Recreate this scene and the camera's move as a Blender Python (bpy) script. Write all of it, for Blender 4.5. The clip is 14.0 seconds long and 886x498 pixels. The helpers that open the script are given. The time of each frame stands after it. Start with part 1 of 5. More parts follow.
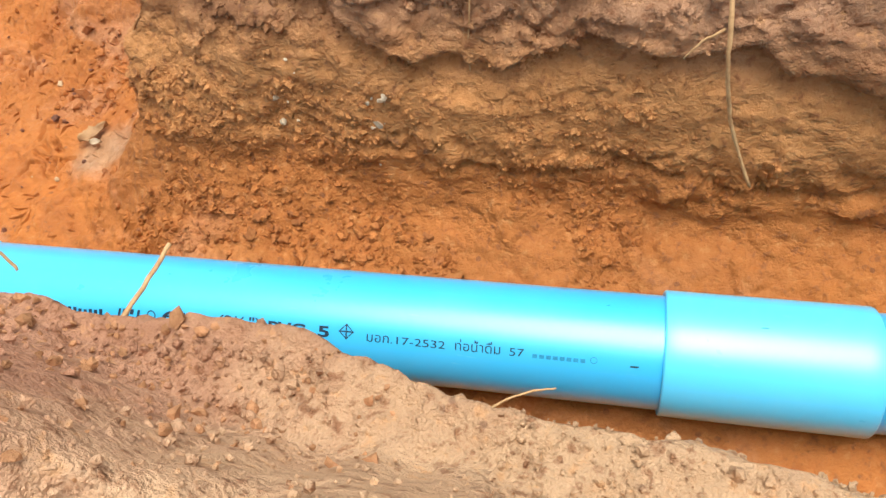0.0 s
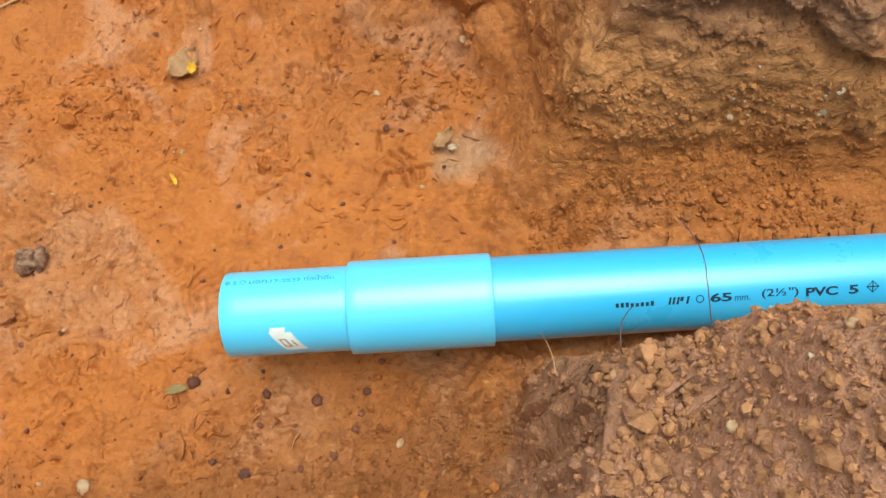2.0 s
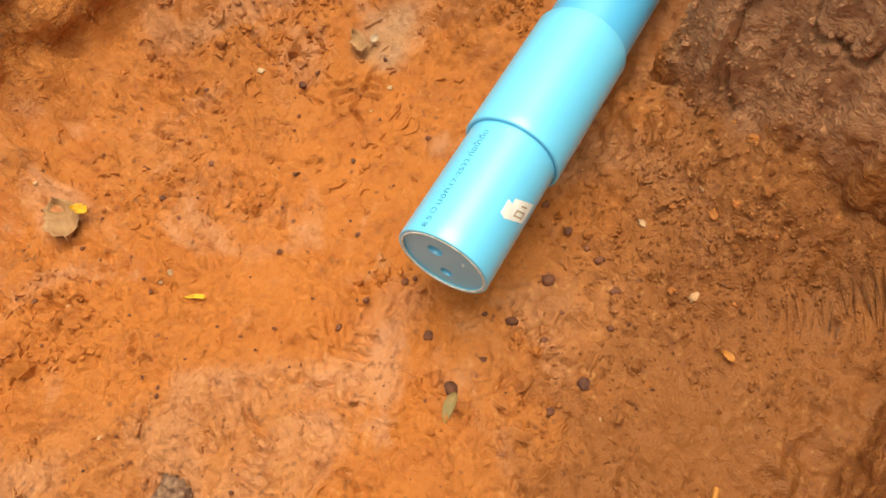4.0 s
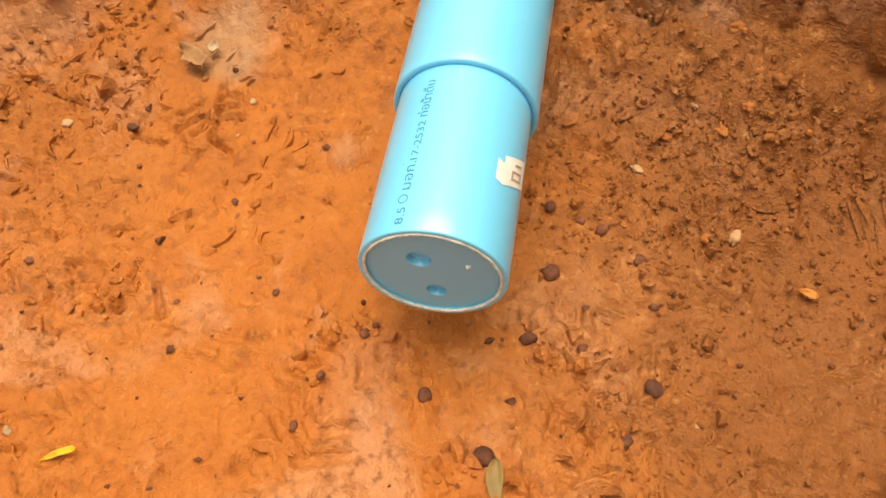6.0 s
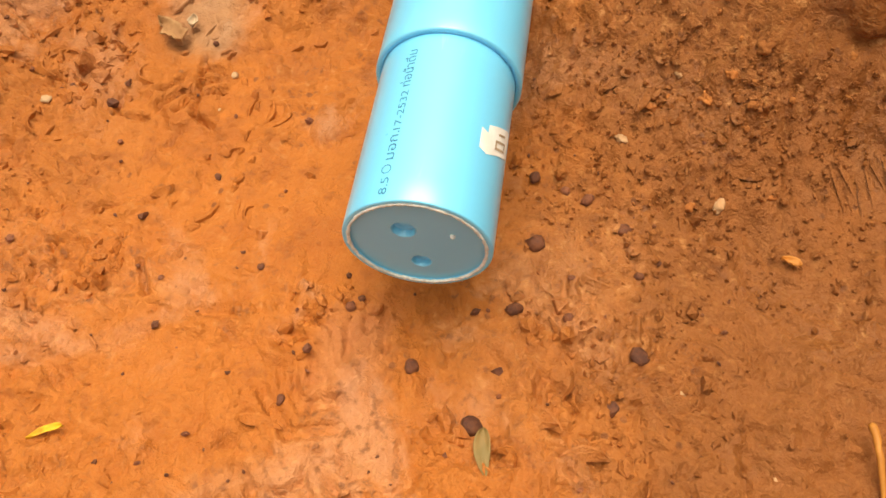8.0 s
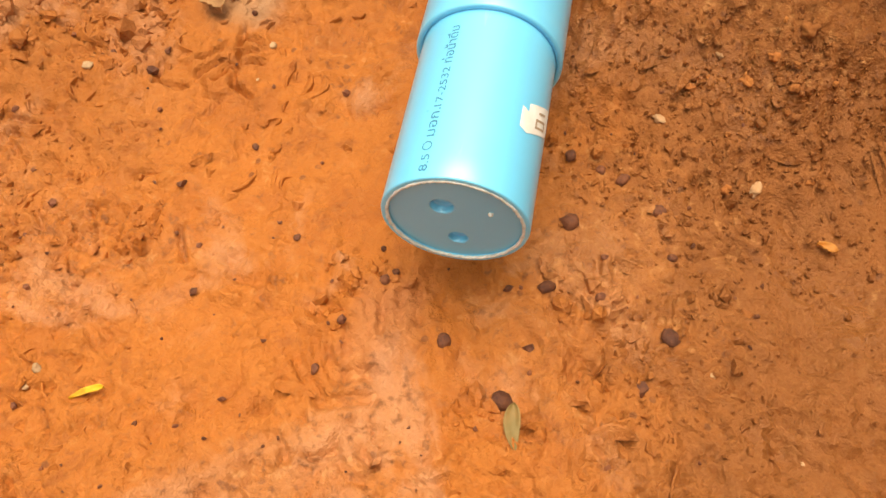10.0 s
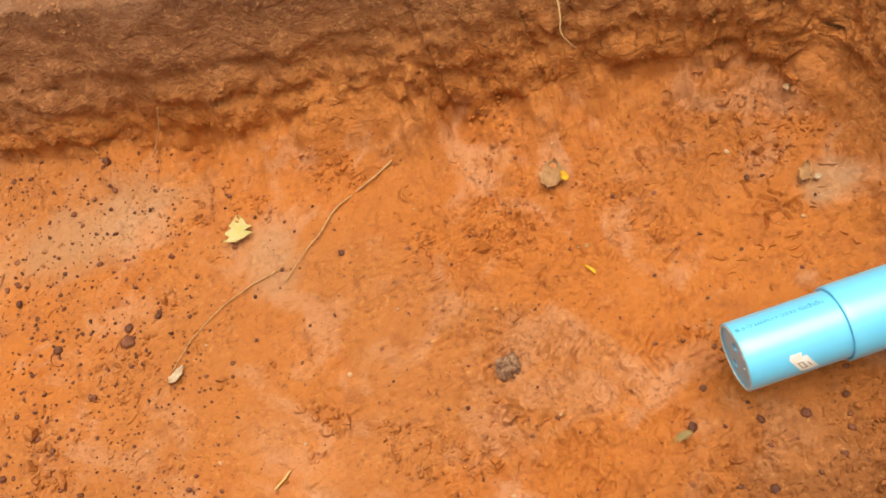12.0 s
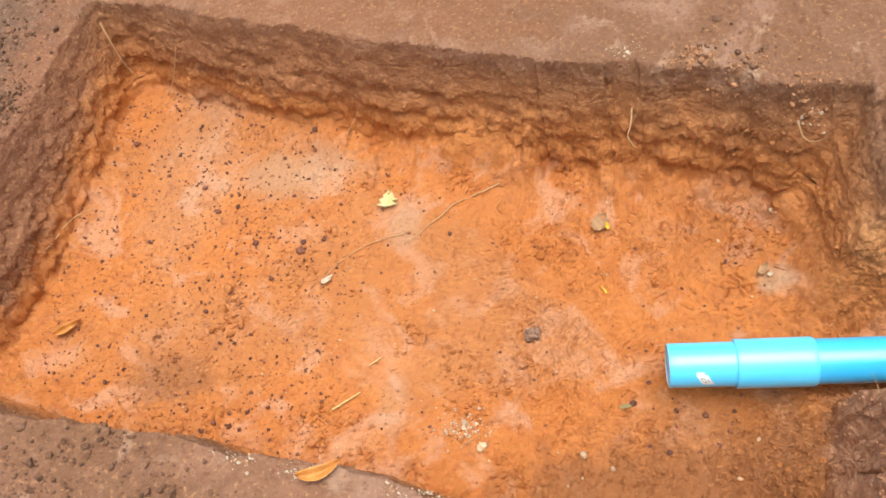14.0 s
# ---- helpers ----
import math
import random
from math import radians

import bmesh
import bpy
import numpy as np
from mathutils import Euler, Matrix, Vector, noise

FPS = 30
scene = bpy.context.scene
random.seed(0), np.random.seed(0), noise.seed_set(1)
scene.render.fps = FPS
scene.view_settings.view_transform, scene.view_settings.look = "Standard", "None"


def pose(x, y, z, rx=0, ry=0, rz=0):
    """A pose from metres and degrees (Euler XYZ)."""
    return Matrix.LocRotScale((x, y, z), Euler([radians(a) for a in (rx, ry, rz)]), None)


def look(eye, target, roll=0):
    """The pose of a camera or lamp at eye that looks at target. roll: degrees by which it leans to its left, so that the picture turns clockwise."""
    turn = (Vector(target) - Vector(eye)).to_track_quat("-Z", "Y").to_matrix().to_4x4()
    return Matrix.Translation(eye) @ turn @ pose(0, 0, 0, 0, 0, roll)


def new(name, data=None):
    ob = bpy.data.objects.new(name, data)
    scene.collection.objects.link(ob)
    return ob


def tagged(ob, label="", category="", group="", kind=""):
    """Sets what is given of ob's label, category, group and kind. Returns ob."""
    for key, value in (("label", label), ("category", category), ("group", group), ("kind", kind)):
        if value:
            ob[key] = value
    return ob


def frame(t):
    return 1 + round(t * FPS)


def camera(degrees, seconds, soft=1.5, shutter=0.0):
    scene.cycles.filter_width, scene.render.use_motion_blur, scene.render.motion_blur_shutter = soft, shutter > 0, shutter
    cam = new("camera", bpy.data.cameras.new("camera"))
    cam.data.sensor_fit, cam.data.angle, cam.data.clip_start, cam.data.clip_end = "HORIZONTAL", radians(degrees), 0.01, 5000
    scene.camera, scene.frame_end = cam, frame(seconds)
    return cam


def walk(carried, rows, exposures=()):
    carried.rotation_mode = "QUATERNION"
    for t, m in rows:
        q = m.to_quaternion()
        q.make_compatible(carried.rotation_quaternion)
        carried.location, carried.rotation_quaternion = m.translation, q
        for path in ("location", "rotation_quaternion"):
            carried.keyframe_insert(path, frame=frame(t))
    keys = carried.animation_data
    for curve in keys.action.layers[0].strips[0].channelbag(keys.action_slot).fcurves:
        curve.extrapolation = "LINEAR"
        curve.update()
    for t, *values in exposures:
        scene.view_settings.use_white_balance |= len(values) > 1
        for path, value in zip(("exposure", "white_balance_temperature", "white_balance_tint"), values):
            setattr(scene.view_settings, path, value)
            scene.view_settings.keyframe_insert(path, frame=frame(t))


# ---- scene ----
cam = camera(58.3, 14.0)
PATH = [
    (0, (0.698, -0.216, 0.57), (0.282, 0.757, -1.127), -15.5),
    (0.5, (0.577, -0.182, 0.587), (0.214, 0.706, -1.168), -20.6),
    (1, (0.475, -0.198, 0.648), (0.103, 0.536, -1.176), -25.3),
    (1.5, (0.358, -0.235, 0.74), (0.153, 0.527, -1.098), -13.3),
    (2, (0.191, -0.239, 0.729), (0.171, 0.57, -1.1), -4.5),
    (2.5, (0.052, -0.2, 0.689), (0.299, 0.468, -1.179), 1.5),
    (3, (-0.063, -0.196, 0.685), (0.372, 0.512, -1.134), -5.4),
    (3.1, (-0.112, -0.207, 0.691), (0.363, 0.522, -1.11), -6.3),
    (5.3, (-0.237, -0.053, 0.404), (0.786, 0.173, -1.299), -1.3),
    (5.5, (-0.229, -0.053, 0.408), (0.828, 0.182, -1.273), -1.9),
    (6, (-0.197, -0.046, 0.407), (0.881, 0.157, -1.265), -1.1),
    (6.5, (-0.208, -0.046, 0.403), (0.848, 0.15, -1.284), 0.5),
    (7, (-0.21, -0.046, 0.402), (0.83, 0.148, -1.295), -0.0),
    (7.5, (-0.201, -0.047, 0.403), (0.84, 0.132, -1.295), -0.7),
    (8, (-0.2, -0.048, 0.404), (0.84, 0.118, -1.297), -0.5),
    (8.2, (-0.195, -0.049, 0.405), (0.839, 0.122, -1.298), -1.3),
    (10.5, (-0.206, -0.039, 0.412), (0.711, 0.221, -1.346), -2.5),
    (11, (-0.222, -0.088, 0.501), (0.417, 0.551, -1.283), -11.8),
    (11.5, (-0.23, -0.141, 0.661), (-0.05, 0.656, -1.164), -27.9),
    (12, (-0.202, -0.231, 0.909), (-0.319, 0.743, -0.834), -25.3),
    (12.5, (-0.15, -0.305, 1.143), (-0.46, 0.592, -0.617), -28.5),
    (13, (-0.103, -0.404, 1.292), (-0.543, 0.546, -0.413), -23.4),
    (13.5, (-0.148, -0.452, 1.379), (-0.636, 0.549, -0.281), -19.5),
    (14, (-0.13, -0.495, 1.367), (-0.478, 0.484, -0.342), -19.9),
]
EXPOSURE = [(0, 0.17, 5900, -2), (0.5, -0.12, 6000, 0), (1, -0.15, 6050, -2), (2, -0.24, 5950, -8), (2.5, -0.32, 6100, -9), (3, -0.2, 6600, -7), (5.5, -0.1, 8300, 6), (8.2, -0.1, 8300, 6), (11, -0.05, 8000, 5), (11.5, -0.25, 7600, 4), (12.5, -0.18, 7400, 5), (13.5, -0.03, 6200, 2), (14, 0.12, 5650, 0)]
walk(cam, [(t, look(eye, target, roll)) for t, eye, target, roll in PATH], EXPOSURE)

# ---- light ----
world = bpy.data.worlds.new("overcast_sky")
scene.world = world
world.use_nodes = True
wn, wl = world.node_tree.nodes, world.node_tree.links
sky = wn.new("ShaderNodeTexSky")
sky.sky_type = "NISHITA"
sky.sun_disc = False
sky.sun_elevation, sky.sun_rotation = radians(84), radians(72)
sky.dust_density, sky.air_density = 4.0, 1.0
grey = wn.new("ShaderNodeHueSaturation")
grey.inputs["Saturation"].default_value = 0.25
wl.new(sky.outputs["Color"], grey.inputs["Color"])
wl.new(grey.outputs["Color"], wn["Background"].inputs["Color"])
wn["Background"].inputs["Strength"].default_value = 0.265

sun = new("sun", bpy.data.lights.new("sun", "SUN"))
sun.data.energy, sun.data.angle, sun.data.color = 2.75, radians(48), (1.0, 0.96, 0.9)
sun.matrix_world = look((0.30, 0.10, 3.0), (0, 0, 0))


# ---- numeric noise ----
def lattice(ix, iy, iz, seed):
    h = (ix * 374761393 + iy * 668265263 + iz * 2147483647 + seed * 974634777) & 0xFFFFFFFF
    h = ((h ^ (h >> 13)) * 1274126177) & 0xFFFFFFFF
    return ((h ^ (h >> 16)) & 0xFFFF) / 32767.5 - 1.0


def vnoise(x, y, z=None, seed=0):
    """Smooth value noise in -1..1 over arrays."""
    x, y = np.asarray(x, float), np.asarray(y, float)
    z = np.zeros_like(x) if z is None else np.asarray(z, float)
    ix, iy, iz = (np.floor(a).astype(np.int64) for a in (x, y, z))
    fx, fy, fz = x - ix, y - iy, z - iz
    fx, fy, fz = (f * f * f * (f * (f * 6 - 15) + 10) for f in (fx, fy, fz))
    out = 0
    for dz, wz in ((0, 1 - fz), (1, fz)):
        for dy, wy in ((0, 1 - fy), (1, fy)):
            for dx, wx in ((0, 1 - fx), (1, fx)):
                out = out + wx * wy * wz * lattice(ix + dx, iy + dy, iz + dz, seed)
    return out


def fbm(x, y, z=None, scale=1.0, octaves=4, seed=0, gain=0.5):
    total, amp, s = 0, 1.0, scale
    for k in range(octaves):
        c, n = math.cos(k * 1.3), math.sin(k * 1.3)
        total = total + amp * vnoise((c * x - n * y) * s, (n * x + c * y) * s, None if z is None else z * s, seed + 17 * k)
        amp, s = amp * gain, s * 2.03
    return total


def smooth(a, b, x):
    t = np.clip((x - a) / (b - a), 0, 1)
    return t * t * (3 - 2 * t)


# ---- materials ----
def material(name):
    m = bpy.data.materials.new(name)
    m.use_nodes = True
    return m, m.node_tree.nodes, m.node_tree.links, m.node_tree.nodes["Principled BSDF"]


def mixc(n, l, fac, a, b, mode="MIX"):
    x = n.new("ShaderNodeMix")
    x.data_type, x.blend_type = "RGBA", mode
    for sock, v in ((x.inputs["Factor"], fac), (x.inputs["A"], a), (x.inputs["B"], b)):
        if isinstance(v, bpy.types.NodeSocket):
            l.new(v, sock)
        elif isinstance(v, (int, float)):
            sock.default_value = v
        else:
            sock.default_value = (*v, 1)
    return x.outputs["Result"]


def nmath(n, l, op, a, b=0.0, c=0.0, clamp=False):
    x = n.new("ShaderNodeMath")
    x.operation, x.use_clamp = op, clamp
    for sock, v in zip(x.inputs, (a, b, c)):
        if isinstance(v, bpy.types.NodeSocket):
            l.new(v, sock)
        else:
            sock.default_value = v
    return x.outputs[0]


def nnoise(n, l, vec, scale, detail=5.0, rough=0.55, distort=0.0):
    x = n.new("ShaderNodeTexNoise")
    x.inputs["Scale"].default_value, x.inputs["Detail"].default_value = scale, detail
    x.inputs["Roughness"].default_value, x.inputs["Distortion"].default_value = rough, distort
    if vec is not None:
        l.new(vec, x.inputs["Vector"])
    return x.outputs["Fac"]


def nrange(n, l, v, a, b, lo=0.0, hi=1.0):
    x = n.new("ShaderNodeMapRange")
    x.interpolation_type = "SMOOTHSTEP"
    l.new(v, x.inputs["Value"])
    for k, val in (("From Min", a), ("From Max", b), ("To Min", lo), ("To Max", hi)):
        x.inputs[k].default_value = val
    return x.outputs["Result"]


def blob(n, l, pos, wob, centre, size, soft=0.5):
    """1 inside a wobbly ellipse on the ground, 0 outside."""
    s = n.new("ShaderNodeVectorMath")
    s.operation = "SUBTRACT"
    l.new(pos, s.inputs[0])
    s.inputs[1].default_value = centre
    d = n.new("ShaderNodeVectorMath")
    d.operation = "DIVIDE"
    l.new(s.outputs[0], d.inputs[0])
    d.inputs[1].default_value = size
    e = n.new("ShaderNodeVectorMath")
    e.operation = "LENGTH"
    l.new(d.outputs[0], e.inputs[0])
    r = nmath(n, l, "ADD", e.outputs["Value"], nmath(n, l, "MULTIPLY_ADD", wob, 1.6, -0.8))
    return nrange(n, l, r, 1.0 + soft, 1.0 - soft)


def soil_material():
    """Cut laterite: orange subsoil below, brown topsoil above, dry pinkish crust on the ground."""
    m, n, l, b = material("laterite_soil")
    geo = n.new("ShaderNodeNewGeometry")
    pos = geo.outputs["Position"]
    sep = n.new("ShaderNodeSeparateXYZ")
    l.new(pos, sep.inputs[0])
    big = nnoise(n, l, pos, 4.5, 6, 0.6, 0.4)
    mid = nnoise(n, l, pos, 22, 6, 0.62, 0.2)
    fine = nnoise(n, l, pos, 130, 5, 0.65)
    grain = nnoise(n, l, pos, 520, 3, 0.6)
    z = nmath(n, l, "ADD", sep.outputs["Z"], nmath(n, l, "MULTIPLY_ADD", big, 0.10, -0.05))
    z = nmath(n, l, "ADD", z, nmath(n, l, "MULTIPLY_ADD", mid, 0.07, -0.035))
    ramp = n.new("ShaderNodeValToRGB")
    l.new(nmath(n, l, "MULTIPLY_ADD", z, 2.5, 0.125), ramp.inputs["Fac"])
    e = ramp.color_ramp.elements
    e[0].position, e[0].color = 0.0, (0.44, 0.128, 0.018, 1)
    e[1].position, e[1].color = 1.0, (0.35, 0.155, 0.086, 1)
    for p, c in ((0.20, (0.43, 0.128, 0.020)), (0.36, (0.44, 0.145, 0.030)), (0.50, (0.31, 0.106, 0.026)), (0.66, (0.185, 0.071, 0.025)), (0.76, (0.195, 0.084, 0.038)), (0.86, (0.31, 0.133, 0.071))):
        x = e.new(p)
        x.color = (*c, 1)
    col = ramp.outputs["Color"]
    low = nrange(n, l, sep.outputs["Z"], 0.07, 0.02)
    top = nrange(n, l, sep.outputs["Z"], 0.205, 0.230)
    # smeared paler mud and darker damp orange on the floor
    col = mixc(n, l, nmath(n, l, "MULTIPLY", nrange(n, l, big, 0.50, 0.66), nmath(n, l, "MULTIPLY", low, 0.40)), col, (0.50, 0.19, 0.060))
    col = mixc(n, l, nmath(n, l, "MULTIPLY", nrange(n, l, mid, 0.52, 0.40), nmath(n, l, "MULTIPLY", low, 0.38)), col, (0.34, 0.082, 0.010))
    # pinkish pale mottling: the wet mud's sheen of sky painted into the floor colour
    pale = nnoise(n, l, pos, 9, 5, 0.6, 0.8)
    col = mixc(n, l, nmath(n, l, "MULTIPLY", nrange(n, l, pale, 0.50, 0.64), nmath(n, l, "MULTIPLY", low, 0.62)), col, (0.52, 0.240, 0.120))
    wide = nnoise(n, l, pos, 2.6, 3, 0.5, 0.3)
    col = mixc(n, l, nmath(n, l, "MULTIPLY", nrange(n, l, wide, 0.46, 0.62), nmath(n, l, "MULTIPLY", low, 0.5)), col, (0.35, 0.12, 0.030))
    rust = nnoise(n, l, pos, 38, 5, 0.68, 0.6)
    col = mixc(n, l, nmath(n, l, "MULTIPLY", nrange(n, l, rust, 0.55, 0.66), nmath(n, l, "MULTIPLY", low, 0.55)), col, (0.27, 0.072, 0.013))
    # grey clay smears
    for c, s, k in (((-0.75, 0.50, 0), (0.15, 0.055, 1), 0.34), ((-0.49, 0.345, 0), (0.035, 0.05, 1), 0.28), ((-0.49, -0.03, 0), (0.03, 0.06, 1), 0.22), ((-1.0, 0.5, 0), (0.10, 0.2, 1), 0.15), ((0.205, 0.185, 0), (0.03, 0.025, 1), 0.5)):
        f = nmath(n, l, "MULTIPLY", blob(n, l, pos, mid, c, s), nmath(n, l, "MULTIPLY", low, k))
        col = mixc(n, l, f, col, (0.40, 0.28, 0.17))
    # loose brown soil below the bank, at the wall feet and in the west
    for c, s, k in (((0.18, -0.20, 0), (0.17, 0.16, 1), 0.85), ((-0.04, -0.21, 0), (0.22, 0.09, 1), 0.9), ((0.02, -0.36, 0), (0.22, 0.1, 1), 0.6), ((-0.945, 0.03, 0), (0.08, 0.05, 1), 0.7), ((0.3, 0.24, 0), (0.05, 0.16, 1), 0.25), ((0.21, 0.28, 0), (0.15, 0.11, 1), 0.25), ((0.6, 0.1, 0), (0.4, 0.06, 1), 0.3)):
        f = nmath(n, l, "MULTIPLY", blob(n, l, pos, mid, c, s), k)
        col = mixc(n, l, nmath(n, l, "MULTIPLY", f, nrange(n, l, sep.outputs["Z"], 0.12, 0.06)), col, (0.23, 0.072, 0.015))
    # crust of the ground: greyer and paler patches
    col = mixc(n, l, nmath(n, l, "MULTIPLY", nrange(n, l, big, 0.48, 0.62), nmath(n, l, "MULTIPLY", top, 0.75)), col, (0.31, 0.158, 0.094))
    col = mixc(n, l, nmath(n, l, "MULTIPLY", nrange(n, l, pale, 0.56, 0.66), nmath(n, l, "MULTIPLY", top, 0.6)), col, (0.42, 0.24, 0.145))
    f = nmath(n, l, "MULTIPLY", blob(n, l, pos, big, (-1.68, 0.45, 0.25), (0.46, 0.8, 1)), nmath(n, l, "MULTIPLY", nrange(n, l, sep.outputs["Z"], 0.16, 0.20), 0.85))
    col = mixc(n, l, f, col, (0.115, 0.06, 0.034))
    f = nmath(n, l, "MULTIPLY", blob(n, l, pos, mid, (0.42, -0.24, 0.34), (0.24, 0.18, 1)), nmath(n, l, "MULTIPLY", top, 0.75))
    col = mixc(n, l, f, col, (0.47, 0.222, 0.126))
    # pale yellowish patch on the heap: strong light on its soil put into the colour
    f = nmath(n, l, "MULTIPLY", blob(n, l, pos, mid, (0.70, -0.17, 0.34), (0.16, 0.09, 1)), nmath(n, l, "MULTIPLY", top, 0.65))
    col = mixc(n, l, f, col, (0.56, 0.35, 0.19))
    # pale pinkish smear on the floor before the pipe's mouth
    f = nmath(n, l, "MULTIPLY", blob(n, l, pos, mid, (-0.035, 0.030, 0), (0.038, 0.022, 1)), nmath(n, l, "MULTIPLY", low, 0.2))
    col = mixc(n, l, f, col, (0.52, 0.27, 0.17))
    f = nmath(n, l, "MULTIPLY", blob(n, l, pos, mid, (0.60, 0.15, 0.15), (0.42, 0.09, 0.045)), 0.6)
    col = mixc(n, l, f, col, (0.49, 0.215, 0.068))
    # brown topsoil reaches lower down the west wall
    f = nmath(n, l, "MULTIPLY", blob(n, l, pos, mid, (-1.30, 0.42, 0.17), (0.075, 0.60, 0.13)), nrange(n, l, sep.outputs["Z"], 0.02, 0.07, 0, 0.9))
    col = mixc(n, l, f, col, (0.19, 0.073, 0.032))
    f = nmath(n, l, "MULTIPLY", blob(n, l, pos, mid, (-0.78, 0.69, 0.19), (0.55, 0.20, 0.12)), nrange(n, l, sep.outputs["Z"], 0.05, 0.10, 0, 0.65))
    col = mixc(n, l, f, col, (0.24, 0.089, 0.034))
    # grey-brown cut face of the bank
    f = nmath(n, l, "MULTIPLY", blob(n, l, pos, mid, (0.245, -0.20, 0.17), (0.055, 0.17, 0.12), 0.3), nrange(n, l, sep.outputs["Z"], 0.25, 0.22, 0, 0.75))
    col = mixc(n, l, f, col, (0.40, 0.185, 0.096))
    # grey-brown topsoil over the trench
    f = nmath(n, l, "MULTIPLY", blob(n, l, pos, mid, (0.75, 0.22, 0.27), (0.52, 0.12, 0.085)), 0.7)
    col = mixc(n, l, f, col, (0.38, 0.190, 0.098))
    # grain: dark iron specks, pale specks, thinner where the mud is smeared
    smear = nnoise(n, l, pos, 7, 4, 0.6, 0.5)
    gritty = nmath(n, l, "SUBTRACT", 1.0, nmath(n, l, "MULTIPLY", nrange(n, l, smear, 0.58, 0.46), nmath(n, l, "MULTIPLY", low, 0.75)))
    col = mixc(n, l, nmath(n, l, "MULTIPLY", nrange(n, l, fine, 0.54, 0.67, 0, 0.75), gritty), col, (0.17, 0.052, 0.016))
    col = mixc(n, l, nmath(n, l, "MULTIPLY", nrange(n, l, fine, 0.45, 0.32, 0, 0.45), gritty), col, (0.58, 0.27, 0.10))
    vor = n.new("ShaderNodeTexVoronoi")
    vor.inputs["Scale"].default_value = 75
    l.new(pos, vor.inputs["Vector"])
    speck = nmath(n, l, "MULTIPLY", nrange(n, l, vor.outputs["Distance"], 0.20, 0.13), nrange(n, l, mid, 0.50, 0.60))
    col = mixc(n, l, nmath(n, l, "MULTIPLY", speck, 0.55), col, (0.09, 0.03, 0.018))
    col = mixc(n, l, nrange(n, l, grain, 0.35, 0.7, 0, 0.10), col, (0.54, 0.24, 0.09))
    l.new(col, b.inputs["Base Color"])
    rough = nmath(n, l, "MULTIPLY_ADD", mid, 0.40, 0.52)
    damp = nmath(n, l, "MULTIPLY", nrange(n, l, pale, 0.46, 0.60), nmath(n, l, "MULTIPLY", low, 0.22))
    l.new(nmath(n, l, "SUBTRACT", nmath(n, l, "SUBTRACT", rough, nmath(n, l, "MULTIPLY", low, 0.06)), damp), b.inputs["Roughness"])
    b.inputs["Specular IOR Level"].default_value = 0.32
    h = nmath(n, l, "MULTIPLY_ADD", fine, 0.50, nmath(n, l, "MULTIPLY", grain, 0.12))
    h = nmath(n, l, "ADD", h, nmath(n, l, "MULTIPLY", mid, 0.8))
    h = nmath(n, l, "ADD", h, nmath(n, l, "MULTIPLY", nnoise(n, l, pos, 62, 4, 0.55, 0.15), 0.8))
    # scaly bedding on the cut walls
    lay = n.new("ShaderNodeMapping")
    lay.inputs["Scale"].default_value = (40, 40, 66)
    l.new(pos, lay.inputs["Vector"])
    beds = nnoise(n, l, lay.outputs[0], 1.0, 5, 0.62, 0.1)
    wall = nmath(n, l, "MULTIPLY", nrange(n, l, sep.outputs["Z"], 0.03, 0.07), nrange(n, l, sep.outputs["Z"], 0.24, 0.19))
    h = nmath(n, l, "ADD", h, nmath(n, l, "MULTIPLY", nrange(n, l, beds, 0.38, 0.58), nmath(n, l, "MULTIPLY", wall, 0.42)))
    bump = n.new("ShaderNodeBump")
    bump.inputs["Distance"].default_value = 0.0065
    l.new(nmath(n, l, "ADD", nmath(n, l, "MULTIPLY_ADD", low, -0.02, 0.86), nmath(n, l, "MULTIPLY", top, 0.45)), bump.inputs["Strength"])
    l.new(h, bump.inputs["Height"])
    l.new(bump.outputs["Normal"], b.inputs["Normal"])
    return m


def grainy(name, colour, second, scale=60, rough=0.8, bump=0.4, dist=0.003, spread=0.0, spec=0.3):
    """A mottled rough surface; spread varies the tone from piece to piece."""
    m, n, l, b = material(name)
    vec = n.new("ShaderNodeNewGeometry").outputs["Position"]
    f = nnoise(n, l, vec, scale, 6, 0.65, 0.3)
    col = mixc(n, l, nrange(n, l, f, 0.35, 0.65), colour, second)
    if spread:
        info = n.new("ShaderNodeObjectInfo")
        isl = n.new("ShaderNodeNewGeometry")
        rnd = nmath(n, l, "FRACT", nmath(n, l, "ADD", info.outputs["Random"], isl.outputs["Random Per Island"]))
        k = nmath(n, l, "MULTIPLY_ADD", rnd, 2 * spread, 1 - spread)
        sc = n.new("ShaderNodeVectorMath")
        sc.operation = "SCALE"
        l.new(col, sc.inputs[0])
        l.new(k, sc.inputs["Scale"])
        col = sc.outputs[0]
    l.new(col, b.inputs["Base Color"])
    b.inputs["Roughness"].default_value, b.inputs["Specular IOR Level"].default_value = rough, spec
    g = nnoise(n, l, vec, scale * 5, 4, 0.6)
    bp = n.new("ShaderNodeBump")
    bp.inputs["Strength"].default_value, bp.inputs["Distance"].default_value = bump, dist
    l.new(nmath(n, l, "ADD", f, nmath(n, l, "MULTIPLY", g, 0.4)), bp.inputs["Height"])
    l.new(bp.outputs["Normal"], b.inputs["Normal"])
    return m


